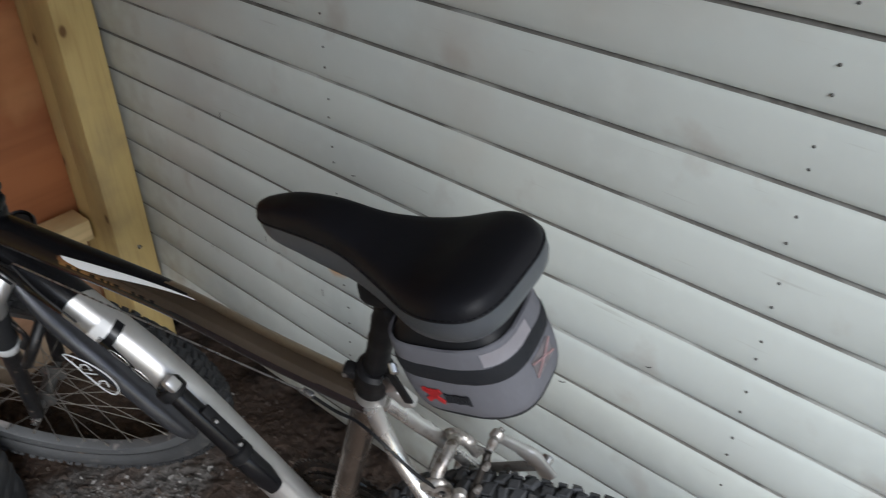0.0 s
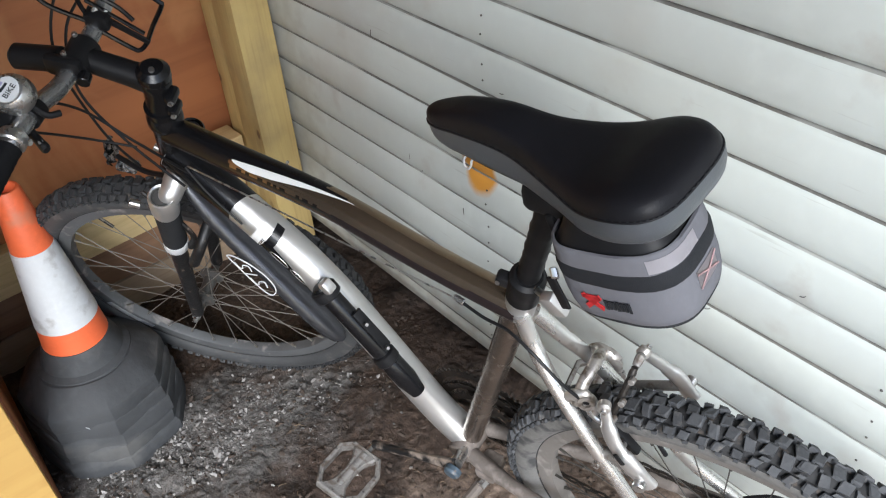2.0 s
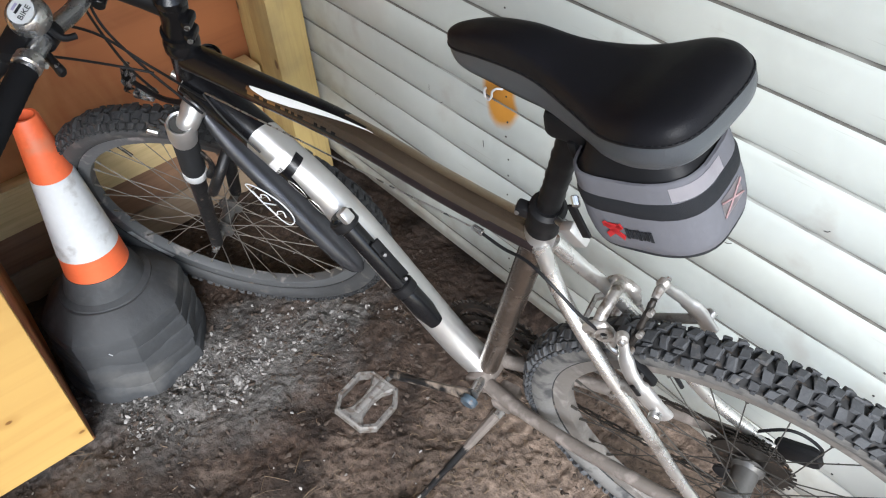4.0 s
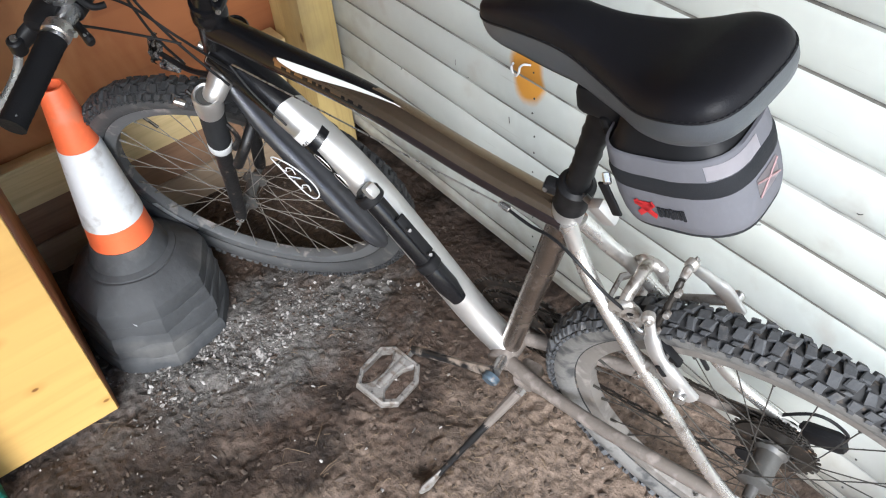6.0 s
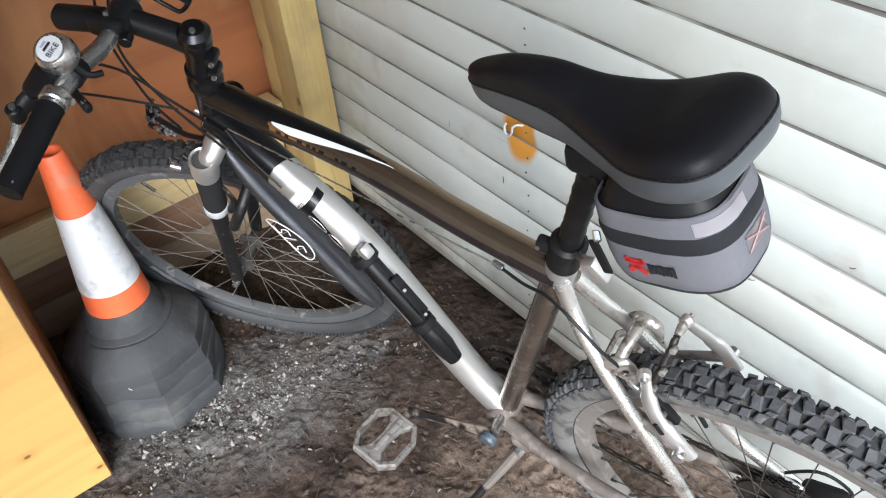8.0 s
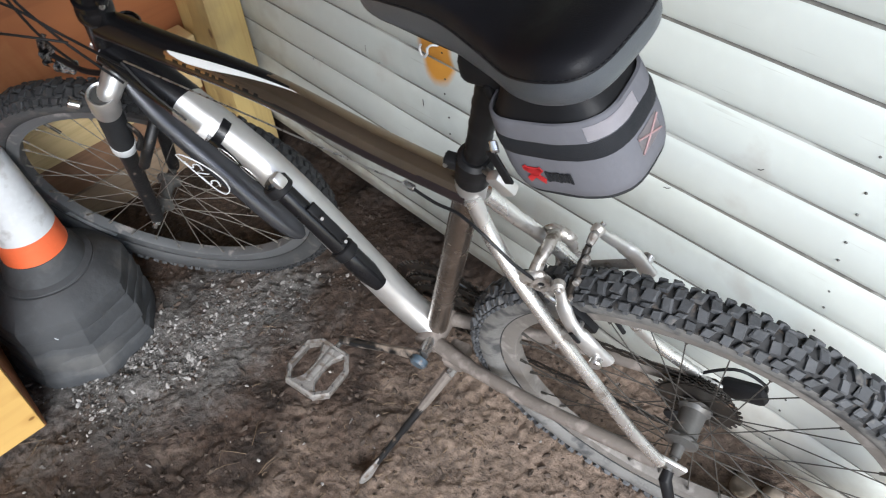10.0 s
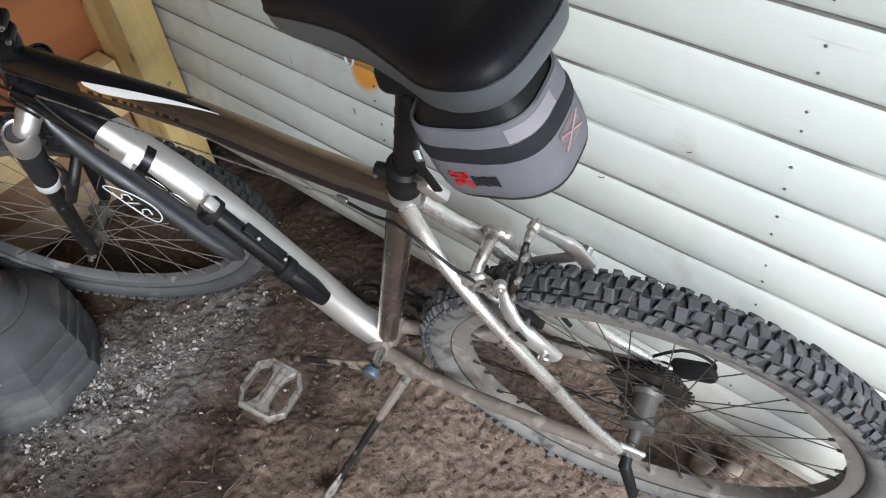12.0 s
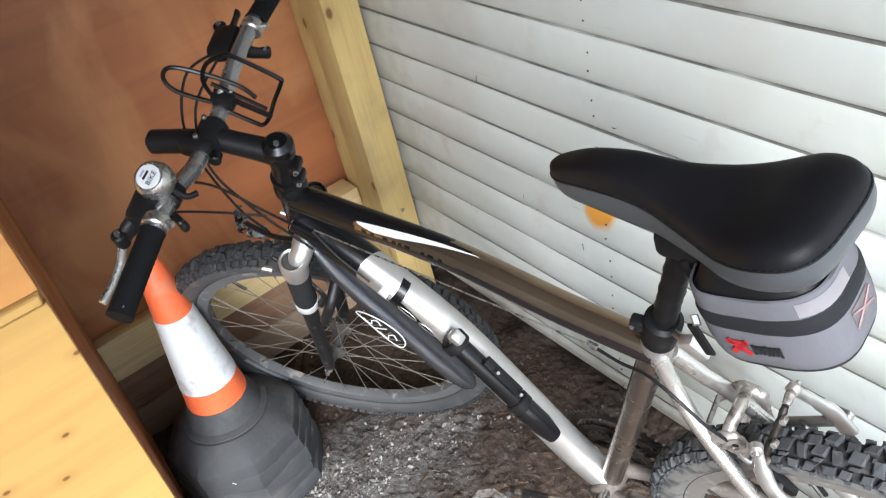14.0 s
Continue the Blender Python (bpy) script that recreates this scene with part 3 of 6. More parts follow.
# ---- walls ----
WALL_X = -0.87
wall_left = mesh_object("wall_left", box((WALL_X - 0.1, -2.2, -0.2), (WALL_X, 0.25, 2.1)), M_PLY)
tagged(wall_left, "red-brown stained plywood wall", "wall", kind="structure")
# unseen wall, added to keep light from behind off the left side
wall_back = mesh_object("wall_back", box((-0.97, -2.5, -0.2), (1.0, -2.4, 2.1)), M_CONCRETE)
tagged(wall_back, "unseen grey wall added to hold back light from behind", "wall", kind="structure")
wall_behind = mesh_object("wall_behind", box((-0.97, 0.3, -0.2), (3.0, 0.4, 2.1)), M_CONCRETE)
tagged(wall_behind, "plain wall closing the space past the shutter", "wall", kind="structure")
# unseen roof, added to cut the sun and sky towards the corner
ceiling = mesh_object("ceiling", box((-0.97, -2.5, 2.1), (2.0, 0.4, 2.18)), M_DECK)
tagged(ceiling, "unseen roof deck added to shade the left and upper parts", "ceiling", kind="structure")

post = thing("timber_post", "square yellowish treated timber corner post", "post")
part("shaft", box((-0.765, -0.108, -0.15), (-0.668, -0.018, 2.1), 0.004), M_POST, post)
part("screw_head", lathe([(0.0, 0.0), (0.0055, 0.0), (0.0050, 0.0022), (0.0025, 0.003), (0.0, 0.003)], 14, axis_matrix((-0.6682, -0.056, 0.255), (1, 0, 0))), M_CHROME, post, "bright screw head")
stud = thing("wall_stud", "brown timber stud beside the corner post", "post")
part("shaft", box((-0.84, -0.102, -0.15), (-0.768, -0.02, 2.1), 0.004), M_POST, stud)
rail = thing("base_rail", "pale sawn timber rail fixed low along the plywood wall", "rail")
part("beam", box((WALL_X + 0.001, -0.90, 0.142), (-0.822, -0.11, 0.238), 0.003), M_RAIL, rail)
part("batten", box((WALL_X + 0.001, -0.90, 0.241), (-0.816, -0.11, 0.251), 0.002), M_RAIL, rail)
part("batten", box((-0.834, -0.90, 0.253), (-0.81, -0.11, 0.263), 0.002), M_RAIL, rail)
block = thing("timber_block", "pale sawn timber offcut between wall rail and corner post", "timber")
part("block", box((-0.842, -0.205, 0.2635), (-0.768, -0.112, 0.318), 0.003), M_RAIL, block)
skirt_board = thing("skirting_board", "reddish brown board below the rail", "board")
part("board", box((WALL_X + 0.001, -0.90, 0.036), (-0.832, -0.11, 0.139), 0.003), M_BOARD, skirt_board)
low_board = thing("skirting_board", "dusty beige board along the soil below the brown one", "board")
part("board", box((WALL_X + 0.001, -0.90, -0.12), (-0.829, -0.11, 0.033), 0.003), M_DUSTBOARD, low_board)

# ---- cabinet, a little out of square with the wall ----
def prism(corners, z0, z1, bevel=0.002):
    bm = bmesh.new()
    r = bmesh.ops.extrude_face_region(bm, geom=[bm.faces.new([bm.verts.new((x, y, z0)) for x, y in corners])])
    bmesh.ops.translate(bm, vec=(0, 0, z1 - z0), verts=[v for v in r["geom"] if isinstance(v, bmesh.types.BMVert)])
    bmesh.ops.bevel(bm, geom=list(bm.edges), offset=bevel, segments=1, affect="EDGES")
    return bm


cabinet = thing("plywood_cabinet", "yellow pine plywood cabinet standing on the soil", "cabinet")
part("front_panel", prism([(-0.303, -0.862), (-0.285, -0.863), (-0.285, -1.5), (-0.303, -1.5)], -0.004, 0.728), M_PINE, cabinet, "yellow varnished pine plywood front")
part("ledge", prism([(-0.320, -0.862), (-0.279, -0.868), (-0.279, -1.5), (-0.320, -1.5)], 0.731, 0.750, 0.003), M_PINE, cabinet)
part("upper_panel", prism([(-0.325, -0.861), (-0.288, -0.863), (-0.288, -1.5), (-0.325, -1.5)], 0.752, 1.25), M_PINEDARK, cabinet, "orange-brown upper plywood panel")
part("side_panel", prism([(-0.305, -0.8605), (WALL_X + 0.003, -0.834), (WALL_X + 0.003, -0.852), (-0.305, -0.8785)], -0.05, 1.25), M_PLY, cabinet, "brown plywood side")
part("top_panel", prism([(-0.305, -0.88), (WALL_X + 0.003, -0.854), (WALL_X + 0.003, -1.5), (-0.305, -1.5)], 1.23, 1.25), M_PLY, cabinet)

can = thing("plastic_container", "dark green plastic container on the soil beside the cabinet", "container", pose(-0.24, -1.235, -0.005, 0, 0, 4))
part("body", box((-0.034, -0.13, 0.0), (0.036, 0.13, 0.30), 0.012, segs=3), M_GREEN, can)
part("lid", box((-0.038, -0.134, 0.302), (0.04, 0.134, 0.325), 0.006), M_GREEN, can)

# ---- stacked traffic cones ----
CX, CY = -0.485, -0.687


def cone_base(z, half, turn, high, seed):
    """An eight-sided rubber foot: a deep rim with worn, rounded corners and facets that climb to a round neck."""
    bm = bmesh.new()
    rnd = random.Random(seed)
    wear = [rnd.uniform(-0.005, 0.003) for _ in range(8)]
    mm = Matrix.Rotation(radians(turn), 4, "Z")
    flats = 40

    def ring(hh, zz, soft=0.0):
        out = []
        for j in range(flats):
            a = 2 * math.pi * (j + 0.5) / flats
            w = wear[int(a / (math.pi / 4)) % 8]
            side = hh / max(math.cos((a + math.pi / 8) % (math.pi / 4) - math.pi / 8), 0.001)
            r = (1 - soft) * min(side, hh * 1.068) + soft * hh * 1.01 + w * 0.6
            p = Vector((r * math.cos(a), r * math.sin(a), zz))
            q = p * 13 + Vector((0, 0, seed * 1.7))
            p += Vector((noise.noise(q), noise.noise(q + Vector((9, 0, 0))), 0.8 * noise.noise(q + Vector((0, 9, 0))))) * 0.0055
            out.append(bm.verts.new(mm @ p))
        return out
    rings = [ring(half * 0.990, z), ring(half * 0.998, z + 0.003), ring(half, z + 0.012), ring(half, z + 0.024), ring(half * 0.998, z + 0.033), ring(half * 0.985, z + 0.0385),
             ring(half * 0.95, z + 0.043), ring(half * 0.85, z + 0.43 * 0.043 + 0.57 * high, 0.0), ring(half * 0.75, z + high, 0.12), ring(half * 0.68, z + high + 0.008, 0.9)]
    for r0, r1 in zip(rings, rings[1:]):
        for j in range(flats):
            bm.faces.new((r0[j], r0[(j + 1) % flats], r1[(j + 1) % flats], r1[j]))
    bm.faces.new(rings[0][::-1])
    bm.faces.new(rings[-1])
    return bm


for i, (z, half, turn, dx, dy) in enumerate(((-0.035, 0.1500, 14, 0.008, -0.001), (0.000, 0.1455, 13, 0.006, 0.001), (0.035, 0.1450, 14.5, 0.005, 0.0), (0.070, 0.1440, 13.4, 0.003, 0.0005), (0.104, 0.1425, 14.2, 0.0015, 0.0))):
    last = i == 4
    c = thing("traffic_cone", "orange traffic cone with white sleeve and dusty rubber foot" if last else "dusty rubber foot of a stacked traffic cone", "traffic cone", pose(CX + dx, CY + dy, 0), "stacked traffic cones")
    part("foot", cone_base(z, half, turn, 0.070, i), M_CONEGREY, c, smooth=24)
    if last:
        for a, up, ln_, sl in ((-38, 0.128, 0.016, 0.3), (-30, 0.112, 0.009, 0.9), (-12, 0.120, 0.012, -0.4), (-52, 0.118, 0.007, 0.1), (4, 0.131, 0.010, 0.7)):
            q0 = Vector((0.1440 * math.cos(radians(a)), 0.1440 * math.sin(radians(a)), up))
            part("scratch", tube([q0, q0 + Vector((-math.sin(radians(a)) * sl, math.cos(radians(a)) * sl, -1.0)).normalized() * ln_], 0.0008, 5), M_WHITE, c)
        part("collar", lathe([(0.098, 0.168), (0.094, 0.186), (0.082, 0.192), (0.078, 0.205), (0.067, 0.236), (0.0, 0.236)], 36), M_CONEGREY, c, "grey rubber collar")
        part("body", lathe([(0.066, 0.225), (0.0650, 0.238), (0.0590, 0.298), (0.0, 0.298)], 40), M_ORANGE, c, "orange lower band")
        part("sleeve", lathe([(0.0, 0.288), (0.0610, 0.288), (0.0400, 0.468), (0.0, 0.468)], 40), M_WHITE, c, "scuffed white reflective sleeve")
        part("tip", lathe([(0.0, 0.462), (0.0395, 0.462), (0.0255, 0.588), (0.0225, 0.594), (0.0185, 0.594), (0.018, 0.57), (0.0, 0.57)], 40), M_ORANGE, c, "orange tip with open top")

# ---- loose stones by the foot of the shutter ----
for x, y, r, lab in ((0.745, -0.05, 0.022, "rounded beige stone on the soil"), (0.79, -0.03, 0.018, "small beige stone on the soil"), (0.86, -0.05, 0.014, "small grey stone on the soil"), (0.44, -0.06, 0.012, "small pale stone on the soil")):
    bm = bmesh.new()
    bmesh.ops.create_icosphere(bm, subdivisions=3, radius=r)
    for v in bm.verts:
        v.co *= 1 + 0.22 * noise.noise(v.co * (1.1 / r) + Vector((x * 9, 0, 0)))
        v.co.z *= 0.62
    bm.transform(pose(x, y, soil_height(x, y) + r * 0.3, 5, 8, x * 300))
    tagged(mesh_object("stone", bm, M_PEBBLE, 60), lab, "stone")


# ---- bicycle ----
BIKE = Matrix(((-0.96509, 0.25630, 0.05396, 0.67754), (-0.26192, -0.94439, -0.19882, -0.14130), (0.0, -0.20601, 0.97855, 0.0), (0, 0, 0, 1)))
bicycle = thing("bicycle", "dusty black and silver mountain bike leaning on its kickstand", "bicycle", BIKE)
V = Vector
BB, ST, HT = V((0.42, 0, 0.292)), V((0.268, 0, 0.765)), V((0.797, 0, 0.865))
STEER_F, STEER_L, STEER_U = V((0.8717, 0.3735, 0.3173)), V((-0.3511, 0.9279, -0.1277)), V((-0.342, 0, 0.94))
FRONT_C, FRONT_L = V((1.052, -0.030, 0.309)), V((-0.3525, 0.9285, -0.1169))


def steer(a, b, c):
    """A place by its way ahead, left and up along the steering axis."""
    return HT + STEER_F * a + STEER_L * b + STEER_U * c


def painted(bm, rule):
    """Gives every face the material that rule(centre, normal) names."""
    bm.normal_update()
    for q in bm.faces:
        q.material_index = rule(q.calc_center_median(), q.normal)
    return bm


def oriented_box(c, ax, dims, bevel=0.0, bm=None):
    """A box at c whose sides lie along two directions and their cross."""
    x = V(ax[0]).normalized()
    y = (V(ax[1]) - x * x.dot(V(ax[1]))).normalized()
    z = x.cross(y)
    m = Matrix.Translation(c) @ Matrix((x, y, z)).transposed().to_4x4()
    b2 = box([-d / 2 for d in dims], [d / 2 for d in dims], bevel)
    b2.transform(m)
    if bm is None:
        return b2
    me = bpy.data.meshes.new("tmp")
    b2.to_mesh(me)
    b2.free()
    bm.from_mesh(me)
    bpy.data.meshes.remove(me)
    return bm


def sub(name, me, parent, m=None, label=""):
    """Another object on a mesh that is already built."""
    ob = new(name, me)
    ob.parent = parent
    if m is not None:
        ob.matrix_basis = m
    if label:
        tagged(ob, label)
    return ob


# frame
part("seat_tube", tube([BB.lerp(ST, i / 10 * 1.01) for i in range(11)], 0.0172, 20), M_SEATTUBE, bicycle, "dusty bronze seat tube with mud splashes")
TT = smooth_path([(0.272, 0, 0.742), (0.39, 0, 0.767), (0.54, 0, 0.808), (0.70, 0, 0.826), (0.80, 0, 0.836)], 50)


def top_rule(c, nn):
    """0 bronze, 1 gloss black, 2 dark plum: black sweeps back from the head and ends in a point, plum runs along the flank."""
    lx = (c.x - 0.27) / 0.53
    face = math.atan2(nn.z, nn.y)
    if nn.y > -0.3 and nn.z > -0.1:
        edge = 0.45 + 1.20 * max(0.0, min(1.0, (0.97 - lx) / 0.53))
        if lx > 0.44 and face >= edge:
            return 1
        if lx > 0.77:
            return 1
    elif lx > 0.5:
        return 1
    return 2 if -2.4 < face < 0.50 - 0.25 * lx else 0


part("top_tube", painted(tube(TT, 0.0200, 72), top_rule), [M_BRONZE, M_BLACK, M_PLUM], bicycle, "bronze top tube with plum flanks and gloss black front")


def on_tube(path, r, x, a):
    """A place on a tube's skin, by its way along x and its angle (0 left, 90 degrees up)."""
    pts = path if path[0].x < path[-1].x else path[::-1]
    j = max([q for q in range(len(pts) - 1) if pts[q].x <= x] or [0])
    c = pts[j].lerp(pts[j + 1], (x - pts[j].x) / (pts[j + 1].x - pts[j].x))
    t = (pts[j + 1] - pts[j]).normalized()
    return c + r * (V((0, 1, 0)) * math.cos(a) + V((-t.z, 0, t.x)) * math.sin(a))


def wrap(path, r, a0, a1, x0, x1, na, nx):
    """Paint film on a tube between two angles; x0 and x1 give its ends by angle."""
    bm = bmesh.new()
    prev = None
    for i in range(na + 1):
        a = a0 + (a1 - a0) * i / na
        row = [bm.verts.new(on_tube(path, r, x0(a) + (x1(a) - x0(a)) * q / nx, a)) for q in range(nx + 1)]
        if prev:
            for q in range(nx):
                bm.faces.new((prev[q], prev[q + 1], row[q + 1], row[q]))
        prev = row
    return bm


# a long pointed white flash wrapped over the tube
flash_bm = bmesh.new()
prev = None
for i in range(49):
    lx = 0.43 + 0.335 * i / 48
    edge = 0.45 + 1.20 * max(0.0, min(1.0, (0.97 - lx) / 0.53)) + 0.02
    wide = 0.06 + 0.42 * max(0.0, min(1.0, (lx - 0.44) / 0.20)) * max(0.0, min(1.0, (0.765 - lx) / 0.06)) ** 0.6
    row = [flash_bm.verts.new(on_tube(TT, 0.0204, 0.27 + 0.53 * lx, edge - wide * q / 6)) for q in range(7)]
    if prev:
        for q in range(6):
            flash_bm.faces.new((prev[q], prev[q + 1], row[q + 1], row[q]))
    prev = row
for i in (0, 1, 2, 4, 5, 6, 7, 9, 10):
    part("guide_dash", wrap(TT, 0.0203, 0.28, 0.52, lambda a, i=i: 0.540 + 0.0118 * i + 0.003 * a * (i % 3 - 1), lambda a, i=i: 0.5445 + 0.0118 * i + 0.0018 * (i * 5 % 3), 3, 1), M_BLACK, bicycle)
part("flash", flash_bm, M_FLASH, bicycle, "long pointed white flash on the top tube", 60)
DT = smooth_path([(0.825, 0, 0.79), (0.725, 0, 0.715), (0.61, 0, 0.598), (0.477, 0, 0.358), (0.42, 0, 0.292)], 50)


down = part("down_tube", tube(DT, 0.0260, 40), M_SILVER, bicycle, "silver down tube with black and white graphics", 60)
part("black_head_end", wrap(DT, 0.0264, -math.pi, math.pi, lambda a: 0.724 + 0.008 * math.cos(a - 0.9), lambda a: 0.824, 48, 12), M_BLACK, down, "gloss black head end", 60)
part("white_band", wrap(DT, 0.0264, -0.9, 1.35, lambda a: 0.690 - 0.006 * math.cos(a - 0.6), lambda a: 0.7045 - 0.006 * math.cos(a - 0.6) - 0.006 * max(0.0, a - 0.6) ** 2, 24, 4), M_FLASH, down, "white painted band", 60)
part("black_band", wrap(DT, 0.0264, -0.9, 1.75, lambda a: 0.6795 - 0.006 * math.cos(a - 0.6), lambda a: 0.6895 - 0.006 * math.cos(a - 0.6), 24, 4), M_BLACK, down, "", 60)
part("black_tail", wrap(DT, 0.0264, -1.1, 0.52, lambda a: 0.606 + 0.070 * max(0.0, (a + 0.5) / 1.02) ** 2, lambda a: 0.6885, 20, 12), M_BLACK, down, "", 60)
for cx, ln in ((0.661, 0.012), (0.636, 0.010)):
    part("outline", tube([on_tube(DT, 0.0266, cx + ln * math.cos(b), 0.06 + 0.19 * math.sin(b)) for b in (2 * math.pi * i / 24 for i in range(24))], 0.0005, 5, closed=True), M_SILVER, down)
part("head_tube", lathe([(0.0, -0.125), (0.021, -0.125), (0.024, -0.118), (0.024, -0.108), (0.02, -0.1), (0.02, -0.02), (0.024, -0.012), (0.024, 0.0), (0.021, 0.006), (0.0, 0.006)], 28, axis_matrix(HT, STEER_U)), M_BLACK, bicycle, "gloss black head tube with headset cups")
part("bottom_bracket_shell", cyl(BB + V((0, 0.036, 0)), BB - V((0, 0.036, 0)), 0.022, 24, bevel=0.003), M_MUDSILVER, bicycle, "muddy bottom bracket shell")
for s in (1, -1):
    line = [(0.265, 0.012, 0.748), (0.252, 0.018, 0.713), (0.232, 0.028, 0.680), (0.2075, 0.038, 0.650), (0.1775, 0.049, 0.616), (0.1515, 0.056, 0.581), (0.120, 0.063, 0.535), (0.096, 0.066, 0.494), (0.052, 0.070, 0.410), (0.012, 0.071, 0.350)] if s > 0 else [(0.263, -0.010, 0.728), (0.236, -0.021, 0.682), (0.203, -0.033, 0.632), (0.130, -0.052, 0.505), (0.080, -0.060, 0.420), (0.012, -0.068, 0.354)]
    path = smooth_path(line, 8)
    part("seat_stay", tube(path, [0.0102 - 0.0018 * min(1.0, i / len(path) * 1.5) for i in range(len(path))], 18), M_STAY, bicycle, "scratched bare silver seat stay", 60)
    part("chain_stay", tube(smooth_path([BB + V((-0.012, 0.024 * s, 0.0)), (0.33, 0.04 * s, 0.295), (0.2, 0.056 * s, 0.31), (0.02, 0.066 * s, 0.33)], 8), [0.0125] * 8 + [0.0105] * 17, 14), M_MUDSILVER, bicycle, "mud-caked chain stay")
    part("dropout", oriented_box((0.002, 0.066 * s, 0.338), ((1, 0, 0.3), (0, 1, 0)), (0.045, 0.007, 0.035), 0.003), M_SILVER, bicycle)
# brake bridge between the stays
bm = tube(smooth_path([(0.189, 0.037, 0.648), (0.187, 0.022, 0.670), (0.185, 0, 0.677), (0.187, -0.022, 0.670), (0.189, -0.037, 0.648)], 6), 0.0075, 12)
for s in (1, -1):
    tube(smooth_path([(0.204, 0.038 * s, 0.647), (0.193, 0.035 * s, 0.660), (0.180, 0.031 * s, 0.662), (0.170, 0.031 * s, 0.648), (0.170, 0.033 * s, 0.634)], 5), [0.0085] * 5 + [0.0095] * 6 + [0.0080] * 5 + [0.0060] * 5, 12, bm, flat=0.72)
    lathe([(0.0052, -0.005), (0.0105, -0.005), (0.0115, -0.003), (0.0115, 0.003), (0.0105, 0.005), (0.0052, 0.005)], 18, axis_matrix((0.177, 0.0345 * s, 0.657), (-0.3, 1.0 * s, 0.25)), bm, closed_profile=True)
part("brake_bridge", bm, M_FORGED, bicycle, "forged brake bridge with a bolt hole")
part("bridge_bolt", cyl((0.178, 0.028, 0.657), (0.177, 0.0368, 0.658), 0.0042, 10), M_BLACKP, bicycle)


def brake_arm(side, top):
    low = V((0.100, 0.064 * side, 0.596))
    arm = part("brake_arm", tube(smooth_path([low + V((-0.012, 0, -0.012)), low + V((0.01, 0.001 * side, 0.02)), low.lerp(top, 0.55) + V((0.006, 0.006 * side, 0)), top]), [0.0125] * 6 + [0.0135] * 6 + [0.0105] * 8 + [0.0075] * 5, 14, flat=0.6), M_SILVER, bicycle, "worn alloy brake arm", 60)
    if side > 0:
        part("slot", tube([low + V((0.016, 0.0088 * side, 0.030)), low + V((0.024, 0.0092 * side, 0.046))], 0.0034, 8, flat=0.5), M_BLACKP, arm)
    part("pivot_bolt", cyl(low + V((-0.004, 0.004 * side, 0)), low + V((-0.006, 0.017 * side, 0.003)), 0.0075, 14, bevel=0.0015), M_CHROME, arm)
    part("pivot_boss", cyl(V((0.158, 0.048 * side, 0.583)), low + V((0.004, 0, 0.002)), 0.0065, 12, bevel=0.001), M_PEDAL, arm)
    part("brake_pad", oriented_box(V((0.135, 0.024 * side, 0.585)), ((0.6, 0, 0.8), (0, 1, 0)), (0.05, 0.012, 0.012), 0.003), M_BLACKP, arm)
    part("pad_bolt", cyl(V((0.135, 0.03 * side, 0.585)), V((0.132, 0.06 * side, 0.587)), 0.005, 10), M_CHROME, arm)
    ax = V((-0.35, 0.9 * side, 0.3)).normalized()
    part("knuckle", cyl(top - ax * 0.0065, top + ax * 0.0065, 0.0078, 16, bevel=0.0022), M_FORGED, arm, "rounded forged knuckle")
    part("knuckle_bolt", cyl(top + ax * 0.0065, top + ax * 0.0105, 0.0036, 8, bevel=0.0006), M_CHROME, arm)
    return arm


brake_arm(1, V((0.15, 0.044, 0.682)))
brake_arm(-1, V((0.138, -0.034, 0.692)))
part("brake_noodle", tube(smooth_path([(0.180, 0.036, 0.654), (0.171, 0.036, 0.634), (0.160, 0.035, 0.626), (0.151, 0.031, 0.636)], 6), 0.0036, 8), M_CHROME, bicycle, "bent metal brake noodle")
link = part("brake_link", tube(smooth_path([(0.151, 0.031, 0.634), (0.146, 0.022, 0.652), (0.141, 0.006, 0.676), (0.138, -0.010, 0.694)], 6), [0.0044, 0.0048, 0.0038] * 6 + [0.0042], 10), M_GREASE, bicycle, "dark corroded brake link")
for q in ((0.1485, 0.027, 0.642), (0.143, 0.014, 0.664), (0.139, -0.004, 0.687)):
    part("link_bolt", cyl(V(q) + V((-0.004, 0.004, 0)), V(q) + V((-0.004, 0.0125, 0.003)), 0.0042, 8, bevel=0.0006), M_PEDAL, link)
part("brake_boot", tube([(0.138, -0.012, 0.694), (0.1375, -0.022, 0.697), (0.138, -0.032, 0.692)], [0.0045, 0.0058, 0.0045], 10), M_PEDAL, bicycle)
part("cable_stop", cyl((0.354, 0.018, 0.738), (0.339, 0.019, 0.735), 0.0044, 12, bevel=0.001), M_CHROME, bicycle, "small silver cable stop")
part("brake_cable", tube(smooth_path([(0.345, 0.019, 0.736), (0.31, 0.024, 0.729), (0.275, 0.029, 0.732), (0.24, 0.038, 0.722), (0.205, 0.042, 0.69), (0.178, 0.036, 0.655)], 6), 0.0021, 8), M_BLACKP, bicycle, "black brake cable housing")
part("inner_cable", tube(smooth_path([(0.77, 0.022, 0.80), (0.56, 0.024, 0.776), (0.356, 0.019, 0.738)], 6), 0.0011, 6), M_CHROME, bicycle)
part("stay_bolt", cyl((0.154, 0.052, 0.567), (0.155, 0.066, 0.57), 0.005, 10), M_CHROME, bicycle)

